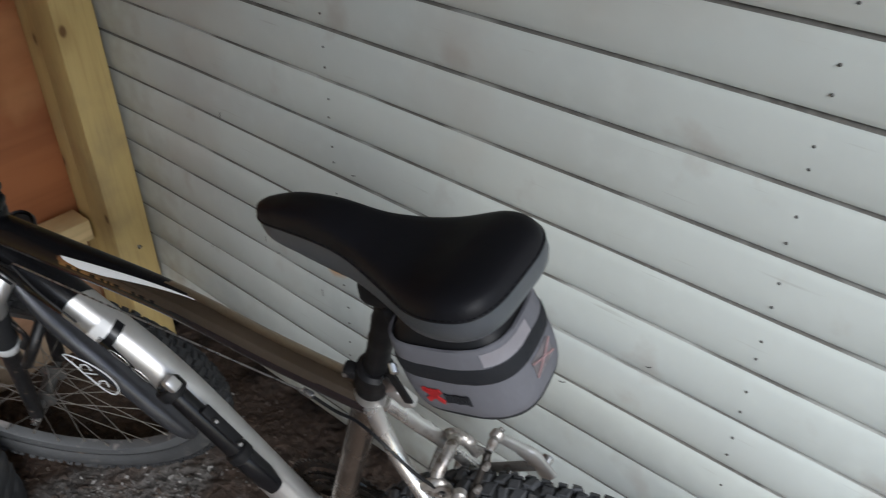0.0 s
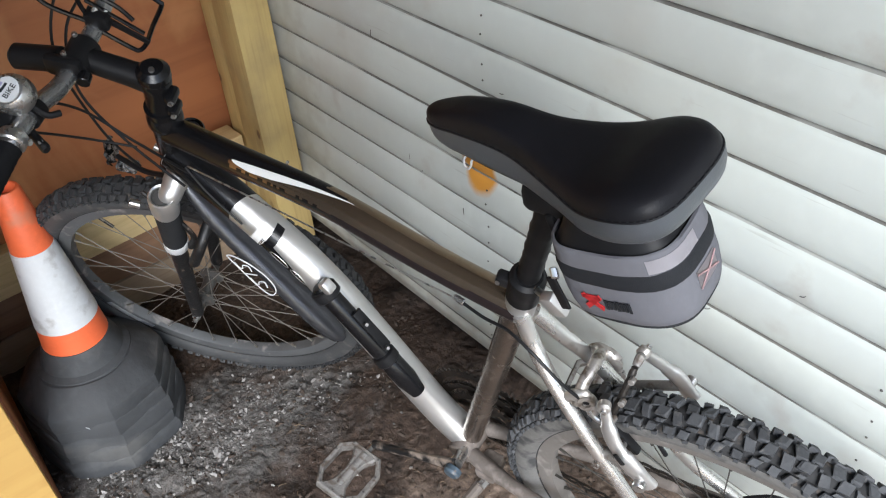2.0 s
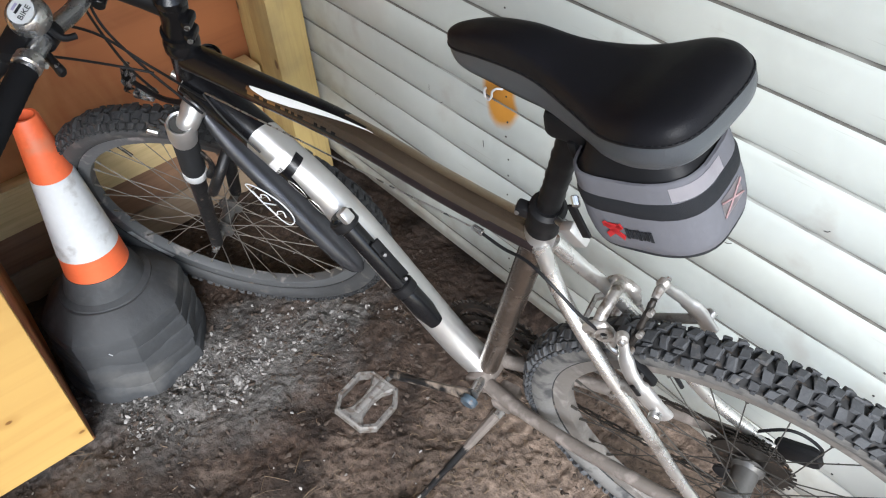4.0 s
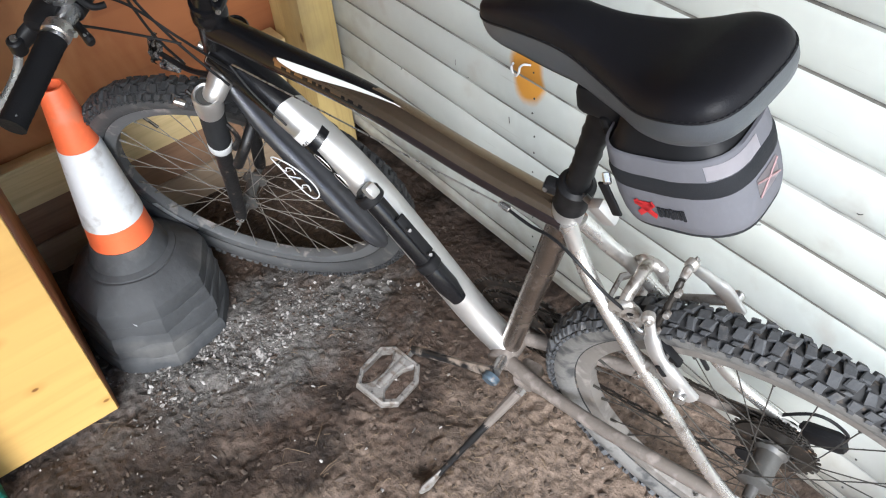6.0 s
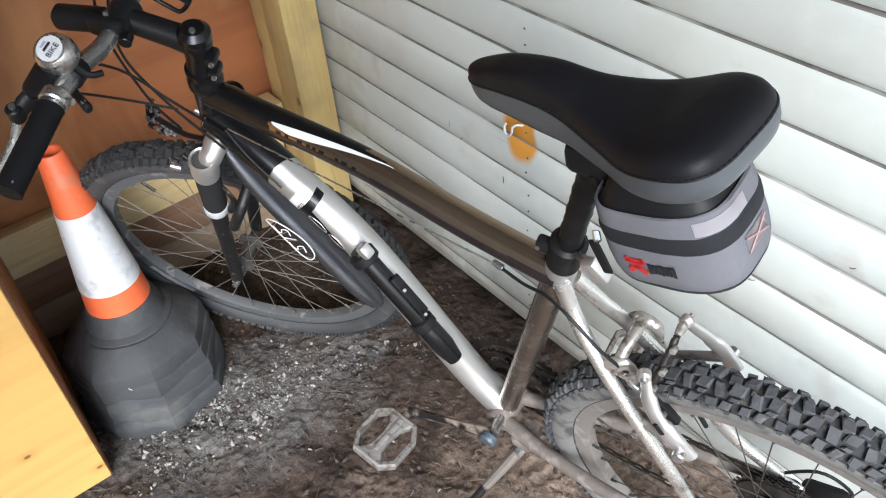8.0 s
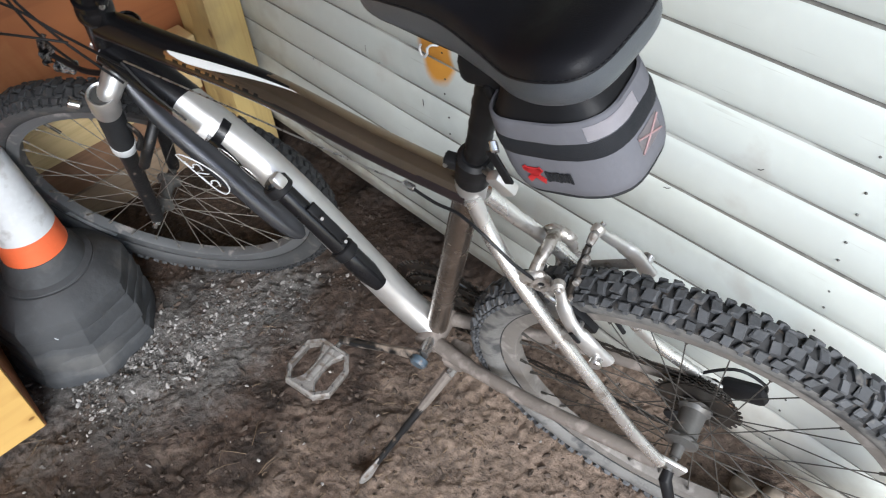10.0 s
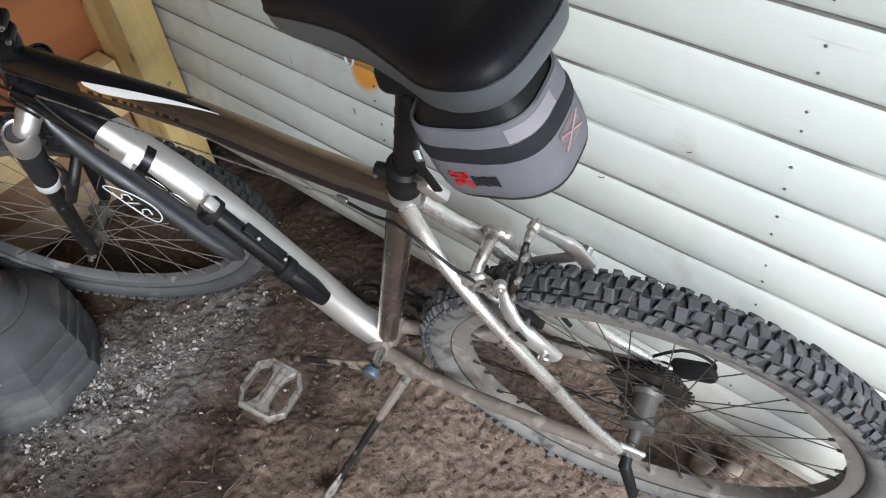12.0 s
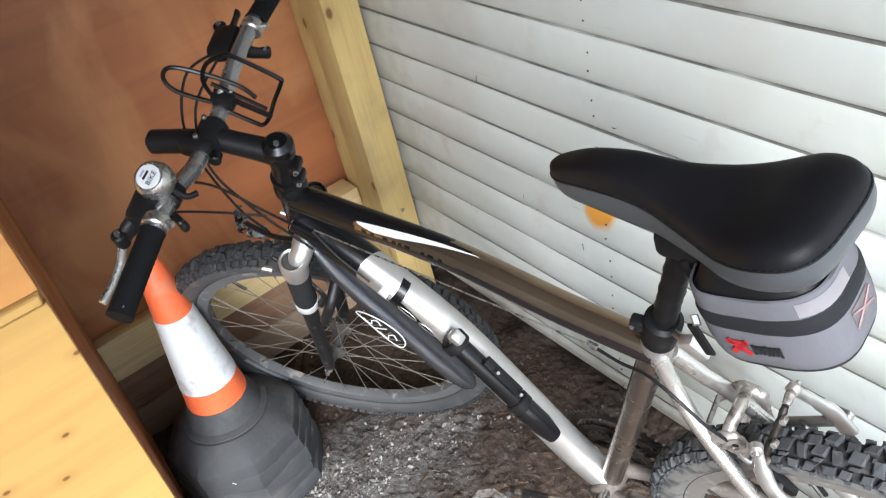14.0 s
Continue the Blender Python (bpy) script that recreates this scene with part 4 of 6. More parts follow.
# seat post, clamp, saddle
up_post = (V((0.203, 0.004, 0.985)) - ST).normalized()
part("seat_clamp", lathe([(0.017, 0.002), (0.0196, 0.004), (0.0196, 0.024), (0.0208, 0.026), (0.0208, 0.046), (0.016, 0.050), (0.0, 0.050)], 24, axis_matrix(ST, up_post)), M_BLACKP, bicycle, "black seat clamp collar")
lug = part("clamp_lug", oriented_box(ST + up_post * 0.034 + V((0.024, 0.006, 0.0)), ((1, 0.2, 0.3), (0, 1, 0)), (0.020, 0.016, 0.016), 0.004), M_BLACKP, bicycle, "black pinch lug of the seat clamp")
part("clamp_bolt", cyl(ST + up_post * 0.034 + V((0.028, 0.013, 0.001)), ST + up_post * 0.034 + V((0.028, 0.0165, 0.002)), 0.0026, 10), M_CHROME, lug)
part("seat_lug", lathe([(0.0, -0.034), (0.0176, -0.034), (0.0188, -0.03), (0.0188, 0.002), (0.0, 0.002)], 24, axis_matrix(ST, up_post)), M_SILVER, bicycle, "bare silver seat lug")
part("clamp_rod", cyl(ST + up_post * 0.036, V((0.212, 0.026, 0.818)), 0.004, 10), M_CHROME, bicycle)
part("clamp_lever", oriented_box((0.209, 0.027, 0.819), ((0.5, 0.2, 1), (0, 1, 0)), (0.034, 0.014, 0.018), 0.004), M_SILVER, bicycle, "scuffed silver seat clamp lever")
rings_post = [(0.0, 0.045)]
for i in range(9):
    rings_post += [(0.0126, 0.047 + i * 0.018), (0.0133 + 0.0006 * (i % 2), 0.056 + i * 0.018)]
part("seat_post_sleeve", lathe(rings_post + [(0.016, 0.215), (0.0, 0.215)], 20, axis_matrix(ST, up_post)), M_BLACKP, bicycle, "black ribbed seat post sleeve")

SAD_X = [0.3455, 0.343, 0.335, 0.318, 0.29, 0.25, 0.21, 0.17, 0.13, 0.098, 0.074, 0.060, 0.054, 0.053]
SAD_W = [0.0, 0.009, 0.0165, 0.0225, 0.027, 0.030, 0.036, 0.053, 0.074, 0.083, 0.078, 0.062, 0.036, 0.0]


def eased(x, xs, ys):
    """A smooth curve through the points."""
    j = max(0, min(len(xs) - 2, int(np.searchsorted(xs, x)) - 1))
    q = max(0.0, min(1.0, (x - xs[j]) / (xs[j + 1] - xs[j])))
    y0, y1, y2, y3 = ys[max(j - 1, 0)], ys[j], ys[j + 1], ys[min(j + 2, len(ys) - 1)]
    return 0.5 * (2 * y1 + (y2 - y0) * q + (2 * y0 - 5 * y1 + 4 * y2 - y3) * q * q + (3 * y1 - y0 - 3 * y2 + y3) * q ** 3)


def sad_top(x):
    return eased(x, [0.04, 0.09, 0.14, 0.19, 0.24, 0.29, 0.34], [1.0072, 1.0071, 0.9960, 1.0012, 1.0140, 1.0122, 1.0016])


def sad_deep(x):
    return eased(x, [0.05, 0.10, 0.15, 0.20, 0.25, 0.30, 0.35], [0.0440, 0.0490, 0.0480, 0.0560, 0.0600, 0.0479, 0.0346])


SADDLE_M = Matrix.Translation((0.1912, 0.0402, 1.0738)) @ Matrix.Rotation(-0.1542, 4, "Z") @ Matrix.Rotation(0.2046, 4, "Y") @ Matrix.Diagonal((0.9226, 0.6817, 0.8462, 1)) @ Matrix.Translation((-0.2, 0, -1.0))


def saddle_rings(levels, bottom=False):
    half = smooth_path([(x, w, 0) for x, w in zip(SAD_X, SAD_W)], 8)
    outline = [V((p.x, p.y, 0)) for p in half] + [V((p.x, -p.y, 0)) for p in half[-2:0:-1]]
    bm = bmesh.new()
    rings = []
    for inset, drop in levels:
        ring = []
        for p in outline:
            sp = V((min(max(p.x, 0.105), 0.318), 0, 0))
            q = sp + (p - sp) * inset
            ring.append(bm.verts.new((q.x, q.y, sad_top(q.x) - sad_deep(q.x) * drop)))
        rings.append(ring)
    k = len(outline)
    for r0, r1 in zip(rings, rings[1:]):
        for j in range(k):
            bm.faces.new((r0[j], r0[(j + 1) % k], r1[(j + 1) % k], r1[j]))
    if levels[-1][0] == 0:
        bmesh.ops.remove_doubles(bm, verts=bm.verts, dist=2e-5)
    bm.transform(SADDLE_M)
    return bm


saddle = part("saddle", saddle_rings([(0.985, 0.44), (0.975, 0.36), (0.955, 0.28), (0.915, 0.18), (0.85, 0.10), (0.74, 0.045), (0.55, 0.015), (0.3, 0.0), (0, 0.0)]), M_SADDLE, bicycle, "black stitched saddle cover", 80)
part("skirt", saddle_rings([(0.86, 1.04), (0.93, 1.0), (0.985, 0.9), (1.01, 0.72), (1.005, 0.55), (0.99, 0.43)]), M_SADDLEGREY, saddle, "dark grey padded saddle skirt", 80)
part("base", saddle_rings([(0.88, 1.0), (0.8, 1.1), (0.4, 1.12), (0, 1.12)]), M_BLACKP, saddle)
half = smooth_path([(x, w, 0) for x, w in zip(SAD_X, SAD_W)], 8)
seam = []
for p in [V((p.x, p.y, 0)) for p in half] + [V((p.x, -p.y, 0)) for p in half[-2:0:-1]]:
    sp = V((min(max(p.x, 0.105), 0.318), 0, 0))
    q = sp + (p - sp) * 0.986
    seam.append(SADDLE_M @ V((q.x, q.y, sad_top(q.x) - sad_deep(q.x) * 0.435)))
part("seam", tube(seam, 0.0012, 6, closed=True), M_SADDLE, saddle, "stitched seam between cover and skirt")
for i in range(0, len(seam), 2):
    a, b = seam[i], seam[(i + 1) % len(seam)]
    if (b - a).length > 0.002:
        part("stitch", tube([a.lerp(b, 0.15) + V((0, 0, 0.0009)), a.lerp(b, 0.85) + V((0, 0, 0.0009))], 0.0006, 5), M_BOOT, saddle)
for s in (1, -1):
    part("rail", tube(smooth_path([SADDLE_M @ V(q) for q in ((0.29, 0.006 * s, 0.966), (0.25, 0.014 * s, 0.960), (0.15, 0.018 * s, 0.956), (0.085, 0.026 * s, 0.966))], 5), 0.0038, 8), M_CHROME, saddle)
part("saddle_clamp", box((0.175, -0.018, 0.965), (0.225, 0.038, 0.998), 0.008), M_BLACKP, bicycle)


# saddle bag
def bag_outline(f):
    out = []
    for i in range(48):
        a = 2 * math.pi * i / 48
        ca, sa = math.cos(a), math.sin(a)
        ex = 0.45 if ca > 0 else 0.85
        x = 0.118 + 0.074 * f * math.copysign(abs(ca) ** ex, ca)
        y = 0.066 * f * math.copysign(abs(sa) ** 0.6, sa)
        out.append((x, y))
    return out


def bag_rings(levels, cap=False):
    bm = bmesh.new()
    rings = []
    for f, z in levels:
        rings.append([bm.verts.new((x, y, z + 0.0008 * noise.noise(V((x * 60, y * 60, z * 80))))) for x, y in bag_outline(f)])
    k = 48
    for r0, r1 in zip(rings, rings[1:]):
        for j in range(k):
            bm.faces.new((r0[j], r0[(j + 1) % k], r1[(j + 1) % k], r1[j]))
    if cap:
        bm.faces.new(rings[0][::-1])
        bm.faces.new(rings[-1])
    return bm


saddle_bag = tagged(mesh_object("saddle_bag", bag_rings([(0.86, 0.890), (0.97, 0.894), (1.0, 0.902), (1.015, 0.915), (1.005, 0.931)], True), M_BAG, 70), "grey nylon saddle bag with black zip under the saddle", "saddle bag")
saddle_bag.matrix_world = BIKE @ Matrix.Translation((0.114, 0.025, 0.930)) @ Matrix.Rotation(-0.0424, 4, "Z") @ Matrix.Rotation(0.2849, 4, "Y") @ Matrix.Diagonal((0.826, 0.78, 1.186, 1)) @ Matrix.Translation((-0.118, 0, -0.91))
part("upper_panel", bag_rings([(0.985, 0.943), (0.985, 0.948), (0.97, 0.955), (0.955, 0.9605), (0.91, 0.961)]), M_BAG, saddle_bag, smooth=70)
part("zip", bag_rings([(1.0, 0.929), (1.012, 0.933), (1.012, 0.941), (0.985, 0.945)]), M_ZIP, saddle_bag, "black zip band", 70)
part("top_cover", bag_rings([(0.92, 0.957), (0.84, 0.962), (0.6, 0.985), (0.3, 0.995), (0.02, 0.995)]), M_BLACKP, saddle_bag)
part("binding", tube([V((x, y, 0.891)) for x, y in bag_outline(0.93)], 0.0014, 6, closed=True), M_BOOT, saddle_bag, "dark piped lower seam")
part("zip_slider", cyl((0.179, 0.066, 0.941), (0.176, 0.072, 0.934), 0.0045, 10, bevel=0.001), M_CHROME, saddle_bag)
part("zip_pull", oriented_box((0.182, 0.071, 0.917), ((0.1, 0, 1), (0, 1, 0)), (0.034, 0.004, 0.012), 0.0015), M_BLACKP, saddle_bag, "black zip pull tag")
part("strap", oriented_box((0.198, 0.0, 0.93), ((0, 1, 0), (0, 0, 1)), (0.05, 0.07, 0.012), 0.004), M_BLACKP, saddle_bag, "black strap round the seat post")
# badge: a red cross of two slashes and a row of dark bars
bm = bmesh.new()
for a, ln in ((0.55, 0.024), (-0.55, 0.024)):
    oriented_box((0.141, 0.0683, 0.914), ((math.cos(a), 0, math.sin(a)), (0, 1, 0)), (ln, 0.0012, 0.005), 0.0, bm)
oriented_box((0.142, 0.0683, 0.919), ((1, 0, 0), (0, 1, 0)), (0.022, 0.0012, 0.004), 0.0, bm)
part("badge", bm, M_RED, saddle_bag, "red cross-shaped badge")
for i in range(7):
    part("badge_bar", oriented_box((0.1255 - i * 0.0046, 0.0688, 0.914 + 0.0002 * i), ((1, 0, 0), (0, 1, 0)), (0.0032, 0.0012, 0.008 if i % 3 else 0.0095)), M_ZIP, saddle_bag)


def bag_patch(i0, i1, lo, hi):
    """A piece of cloth sewn on, following the bag's curve."""
    bm = bmesh.new()
    rows = []
    for f, z in (lo, ((lo[0] + hi[0]) / 2, (lo[1] + hi[1]) / 2), hi):
        o = bag_outline(f)
        rows.append([bm.verts.new((o[i][0], o[i][1], z)) for i in range(i0, i1 + 1)])
    for r0, r1 in zip(rows, rows[1:]):
        for j in range(len(r0) - 1):
            bm.faces.new((r0[j], r0[j + 1], r1[j + 1], r1[j]))
    bmesh.ops.solidify(bm, geom=list(bm.faces), thickness=0.0012)
    return bm


part("reflective_tab", bag_patch(17, 24, (0.998, 0.9465), (0.972, 0.9575)), M_TAB, saddle_bag, "pale reflective tab")
badge_back = part("rear_badge", bag_patch(23, 25, (1.018, 0.911), (1.020, 0.928)), M_BADGE, saddle_bag, "square badge with a faded red cross")
for za, zb in ((0.913, 0.926), (0.926, 0.913)):
    o0, o1 = bag_outline(1.034)[23], bag_outline(1.034)[25]
    part("cross", tube([V((*o0, za)), V((*bag_outline(1.034)[24], 0.9195)), V((*o1, zb))], 0.0009, 6), M_PINK, badge_back)

# mud guard under the down tube
GP = smooth_path([(0.836, 0.0, 0.722), (0.785, 0.0, 0.640), (0.722, 0.0, 0.556), (0.637, 0.0, 0.436)], 10)
bm = bmesh.new()
rows = []
for i, (p, t, a, b) in enumerate(frames_along(GP, up=(0, 1, 0))):
    q = i / (len(GP) - 1)
    w = 0.023 * min(1.0, 0.6 + 1.6 * q) * math.sqrt(max(0.04, 1 - max(0.0, (q - 0.8) / 0.205) ** 2))
    rows.append([bm.verts.new(p + a * (w * math.sin(th)) - b * (0.6 * w * (math.cos(th) - 0.35))) for th in (math.pi * (j / 12 - 0.5) * 1.1 for j in range(13))])
for r0, r1 in zip(rows, rows[1:]):
    for j in range(12):
        bm.faces.new((r0[j], r0[j + 1], r1[j + 1], r1[j]))
bmesh.ops.solidify(bm, geom=list(bm.faces), thickness=0.0025)
guard = part("mud_guard", bm, M_GUARD, bicycle, "dark grey plastic down-tube mud guard", 60)
gd = (GP[22] - GP[10]).normalized()
gn = V((-0.25, 0.93, 0.1))
gc = GP[17] + V((0.0, 0.034, 0.004))
gs = gn.cross(gd).normalized()
def on_guard(u, w):
    """A place on the guard's near face by its way along and across."""
    return gc + gd * u + gs * w + gn * (-0.006 * (w / 0.016) ** 2)


leaf = [(0.046 * math.cos(a), 0.0150 * math.copysign(abs(math.sin(a)) ** 0.8, math.sin(a)) + 0.006 * math.cos(a)) for a in (2 * math.pi * i / 40 for i in range(40))]
part("emblem_ring", tube([on_guard(u, w) for u, w in leaf], 0.0010, 6, closed=True), M_WHITE, guard, "white leaf-shaped outline emblem")
for flip, mid in ((1, -0.017), (-1, 0.017)):
    curl = smooth_path([(mid - 0.014 * flip, -0.006 * flip, 0), (mid - 0.004 * flip, -0.009 * flip, 0), (mid + 0.001 * flip, -0.002 * flip, 0), (mid - 0.003 * flip, 0.003 * flip, 0), (mid + 0.003 * flip, 0.009 * flip, 0), (mid + 0.013 * flip, 0.007 * flip, 0)], 5)
    part("emblem_curl", tube([on_guard(p.x, p.y) for p in curl], 0.0010, 6), M_WHITE, guard)
part("emblem_bar", tube([on_guard(-0.006, -0.008), on_guard(0.006, 0.009)], 0.0010, 6), M_WHITE, guard)

# pump and its bracket
PA, PB = V((0.592, 0.027, 0.640)), V((0.474, 0.025, 0.436))
pd = (PB - PA).normalized()
pump = part("pump", lathe([(0.0, 0), (0.0125, 0.001), (0.0145, 0.006), (0.0145, 0.148), (0.0170, 0.15), (0.0170, 0.156), (0.0150, 0.158), (0.0168, 0.164), (0.0172, 0.205), (0.012, 0.236), (0.0, 0.240)], 24, axis_matrix(PA, pd)), M_BLACK, bicycle, "black hand pump with ribbed cap")
for dd, rr in ((0.006, 0.0200), (0.146, 0.0186)):
    part("pump_clip", cyl(PA + pd * dd, PA + pd * (dd + 0.018), rr, 20, bevel=0.002), M_BLACKP, pump)
part("clip_ear", oriented_box(PA + pd * 0.008 + V((-0.018, 0.004, 0.020)), (pd, (0, 1, 0)), (0.022, 0.018, 0.016), 0.005), M_SILVER, pump)
for dd in (0.086, 0.136):
    part("bracket_bolt", cyl(PA + pd * dd + V((-0.020, 0.0, 0.016)), PA + pd * dd + V((-0.028, 0.004, 0.024)), 0.0030, 10, bevel=0.0006), M_HUB, pump)
part("bracket", oriented_box(PA + pd * 0.10 + V((-0.016, -0.004, 0.012)), (pd, (0, 1, 0)), (0.075, 0.016, 0.006), 0.002), M_BLACKP, pump, "thin bracket plate")


# wheels
def knob_mesh(name, R, r, h, n=108):
    """Tread blocks over a tyre, all in one mesh."""
    vs, fs = [], []

    def block(th, dth, ph, dph, skew=0.0, hh=h):
        base = len(vs)
        dth, dph = dth * random.uniform(0.88, 1.06), dph * random.uniform(0.9, 1.08)
        top = hh * random.uniform(0.70, 1.15)
        for lev, sh in ((r - 0.002, 1.0), (r + top * 0.78, 0.95), (r + top, 0.80)):
            for a, b2 in ((-1, -1), (1, -1), (1, 1), (-1, 1)):
                t2, p2 = th + sh * a * dth * random.uniform(0.66, 1.18) + skew * b2, ph + sh * b2 * dph * random.uniform(0.70, 1.15)
                rr = R + lev * math.cos(p2)
                vs.append((rr * math.cos(t2), rr * math.sin(t2), lev * math.sin(p2)))
        fs.append([base + i for i in (8, 9, 10, 11)])
        for q in (0, 4):
            for j in range(4):
                fs.append([base + q + j, base + q + (j + 1) % 4, base + q + 4 + (j + 1) % 4, base + q + 4 + j])

    st = 2 * math.pi / n
    for i in range(n):
        th = i * st
        for s in (1, -1):
            o = th + (0.0 if s > 0 else 0.5) * st + random.uniform(-0.05, 0.05) * st
            if i % 2:
                block(o, st * 0.40, s * 0.20, 0.27, s * 0.004)
                block(o + st * 0.06, st * 0.30, s * 0.58, 0.09, s * 0.004, h * 0.85)
            else:
                block(o, st * 0.34, s * 0.36, 0.27, -s * 0.004)
                block(o + st * 0.30, st * 0.10, s * 0.10, 0.09, 0.0, h * 0.8)
            block(o + st * (0.50 if i % 2 else 0.42), st * 0.33, s * 0.85, 0.19, s * (0.007 if i % 2 else 0.002), h * (1.1 if i % 2 else 0.95))
            block(o + st * 0.40, st * 0.20, s * 1.16, 0.10, 0.0, h * 0.55)
    me = bpy.data.meshes.new(name)
    me.from_pydata(vs, [], fs)
    return me


def spoke_mesh(name, a0, z0, a1, z1, r0=0.021, r1=0.262, mat=None):
    me = bpy.data.meshes.new(name)
    bm = tube([(r0 * math.cos(a0), r0 * math.sin(a0), z0), (r1 * math.cos(a1), r1 * math.sin(a1), z1)], 0.0009, 5)
    tube([(0.25 * math.cos(a1), 0.25 * math.sin(a1), z1 * 1.4), (0.264 * math.cos(a1), 0.264 * math.sin(a1), z1)], 0.0024, 6, bm)
    bm.to_mesh(me)
    bm.free()
    me.materials.append(mat or M_SPOKE)
    return me


def wheel(name, label, m, rubber, knob, rimmat, turn, spokes, shell):
    prof = [(0.262, -0.006), (0.263, -0.0105), (0.270, -0.0125), (0.2855, -0.0125), (0.2875, -0.0105), (0.2855, -0.009), (0.276, -0.008), (0.276, 0.008), (0.2855, 0.009), (0.2875, 0.0105), (0.2855, 0.0125), (0.270, 0.0125), (0.263, 0.0105), (0.262, 0.006)]
    w = part(name, lathe(prof, 96, m, closed_profile=True), rimmat, bicycle, label)
    tp = [(0.308 + 0.0265 * math.cos(a), 0.0245 * math.sin(a)) for a in (2 * math.pi * i / 20 for i in range(20))]
    mi = m.inverted()
    tyre = part("tyre", painted(lathe(tp, 96, m, closed_profile=True), lambda c, nn: 1 if (mi @ c).to_2d().length > 0.3125 else 0), [rubber, M_TREAD], w, "dusty knobbly off-road tyre", 60)
    me = knob_mesh("tread", 0.308, 0.0258, 0.0064)
    me.materials.append(knob)
    sub("tread", me, w, m @ Matrix.Rotation(turn, 4, "Z"), "chunky tread blocks")
    part("bead_line", lathe([(0.2852, 0.0), (0.2852, 0.0142), (0.2905, 0.0152), (0.2905, -0.0152), (0.2852, -0.0142)], 96, m, closed_profile=True), M_TREAD, w, "dark line where tyre meets rim")
    kinds = []
    for fl, z in ((0, 0.026), (1, -0.026)):
        for d in (1, -1):
            kinds.append(spoke_mesh("spoke", d * 1.05 + fl * 0.1, z + 0.002 * d, 0.0, 0.003 if z > 0 else -0.003, mat=spokes))
    for i in range(32):
        k4 = i % 4
        sub("spoke", kinds[(0, 2, 1, 3)[k4]], w, m @ Matrix.Rotation(turn + 2 * math.pi * i / 32, 4, "Z"))
    hub = part("hub", lathe([(0.0, -0.052), (0.008, -0.052), (0.009, -0.034), (0.024, -0.029), (0.024, -0.024), (shell, -0.018), (shell - 0.001, 0.0), (shell, 0.018), (0.024, 0.024), (0.024, 0.029), (0.009, 0.034), (0.008, 0.052), (0.0, 0.052)], 28, m), M_HUB, w, "dull grey hub")
    part("axle_nut", lathe([(0.0, -0.078), (0.005, -0.078), (0.005, -0.07), (0.009, -0.069), (0.009, -0.058), (0.005, -0.056), (0.005, 0.056), (0.009, 0.058), (0.009, 0.069), (0.005, 0.07), (0.005, 0.078), (0.0, 0.078)], 6, m), M_CHROME, w)
    part("valve", cyl(m @ V((0.262 * math.cos(2.0), 0.262 * math.sin(2.0), 0)), m @ V((0.225 * math.cos(2.0), 0.225 * math.sin(2.0), 0)), 0.003, 8), M_BLACKP, w)
    return w


M_REAR = axis_matrix((0, 0, 0.333), (0, 1, 0))
M_FRONT = axis_matrix(FRONT_C, FRONT_L)
rear = wheel("rear_wheel", "dusty rear wheel with grey rim and knobbly tyre", M_REAR, M_DUSTRUBBER, M_KNOB, M_DUSTRIM, 0.06, M_SPOKEDARK, 0.019)
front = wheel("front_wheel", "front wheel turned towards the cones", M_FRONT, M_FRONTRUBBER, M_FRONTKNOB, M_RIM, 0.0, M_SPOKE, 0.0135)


def rim_tape(m, a0, a1, parent, mat, label, z=0.0131):
    bm = bmesh.new()
    rows = [[bm.verts.new(m @ V((r * math.cos(a), r * math.sin(a), z))) for r in (0.268, 0.284)] for a in (a0 + (a1 - a0) * i / 8 for i in range(9))]
    for p, q in zip(rows, rows[1:]):
        bm.faces.new((p[0], p[1], q[1], q[0]))
    bmesh.ops.solidify(bm, geom=list(bm.faces), thickness=0.0008)
    return part("rim_sticker", bm, mat, parent, label)


# rear drive on the far side
for i in range(7):
    rr = 0.062 - 0.0055 * i
    bm = lathe([(0.012, 0), (rr - 0.004, 0), (rr - 0.004, 0.002), (0.012, 0.002)], 28, axis_matrix((0, -0.034 - 0.0042 * i, 0.333), (0, -1, 0)), closed_profile=True)
    nt = 30 - 2 * i
    for j in range(nt):
        a = 2 * math.pi * j / nt
        oriented_box((rr * math.cos(a) * 0.97, -0.035 - 0.0042 * i, 0.333 + rr * math.sin(a) * 0.97), ((math.cos(a), 0, math.sin(a)), (0, 1, 0)), (0.007, 0.002, 0.0045), 0.0, bm)
    part("sprocket", bm, M_GREASE, bicycle, "oily dark sprocket")
part("sprocket_guard", lathe([(0.03, 0), (0.056, 0), (0.056, 0.0015), (0.03, 0.0015)], 36, axis_matrix((0, -0.0315, 0.333), (0, -1, 0)), closed_profile=True), M_GREASE, bicycle, "black disc behind the sprockets")
part("axle_peg", tube([V((0.0, 0.072, 0.333)), V((0.0, 0.084, 0.330)), V((-0.012, 0.098, 0.30)), V((-0.016, 0.10, 0.265))], [0.008, 0.009, 0.008, 0.0075], 12), M_BLACKP, bicycle, "black quick-release lever")
der = part("rear_derailleur", oriented_box((-0.008, -0.082, 0.282), ((0.3, 0, 1), (0, 1, 0)), (0.06, 0.022, 0.03), 0.008), M_BLACKP, bicycle, "black rear derailleur")
part("upper_cage", oriented_box((-0.05, -0.086, 0.318), ((1, 0, -0.3), (0, 1, 0)), (0.066, 0.022, 0.044), 0.012), M_BLACKP, der)
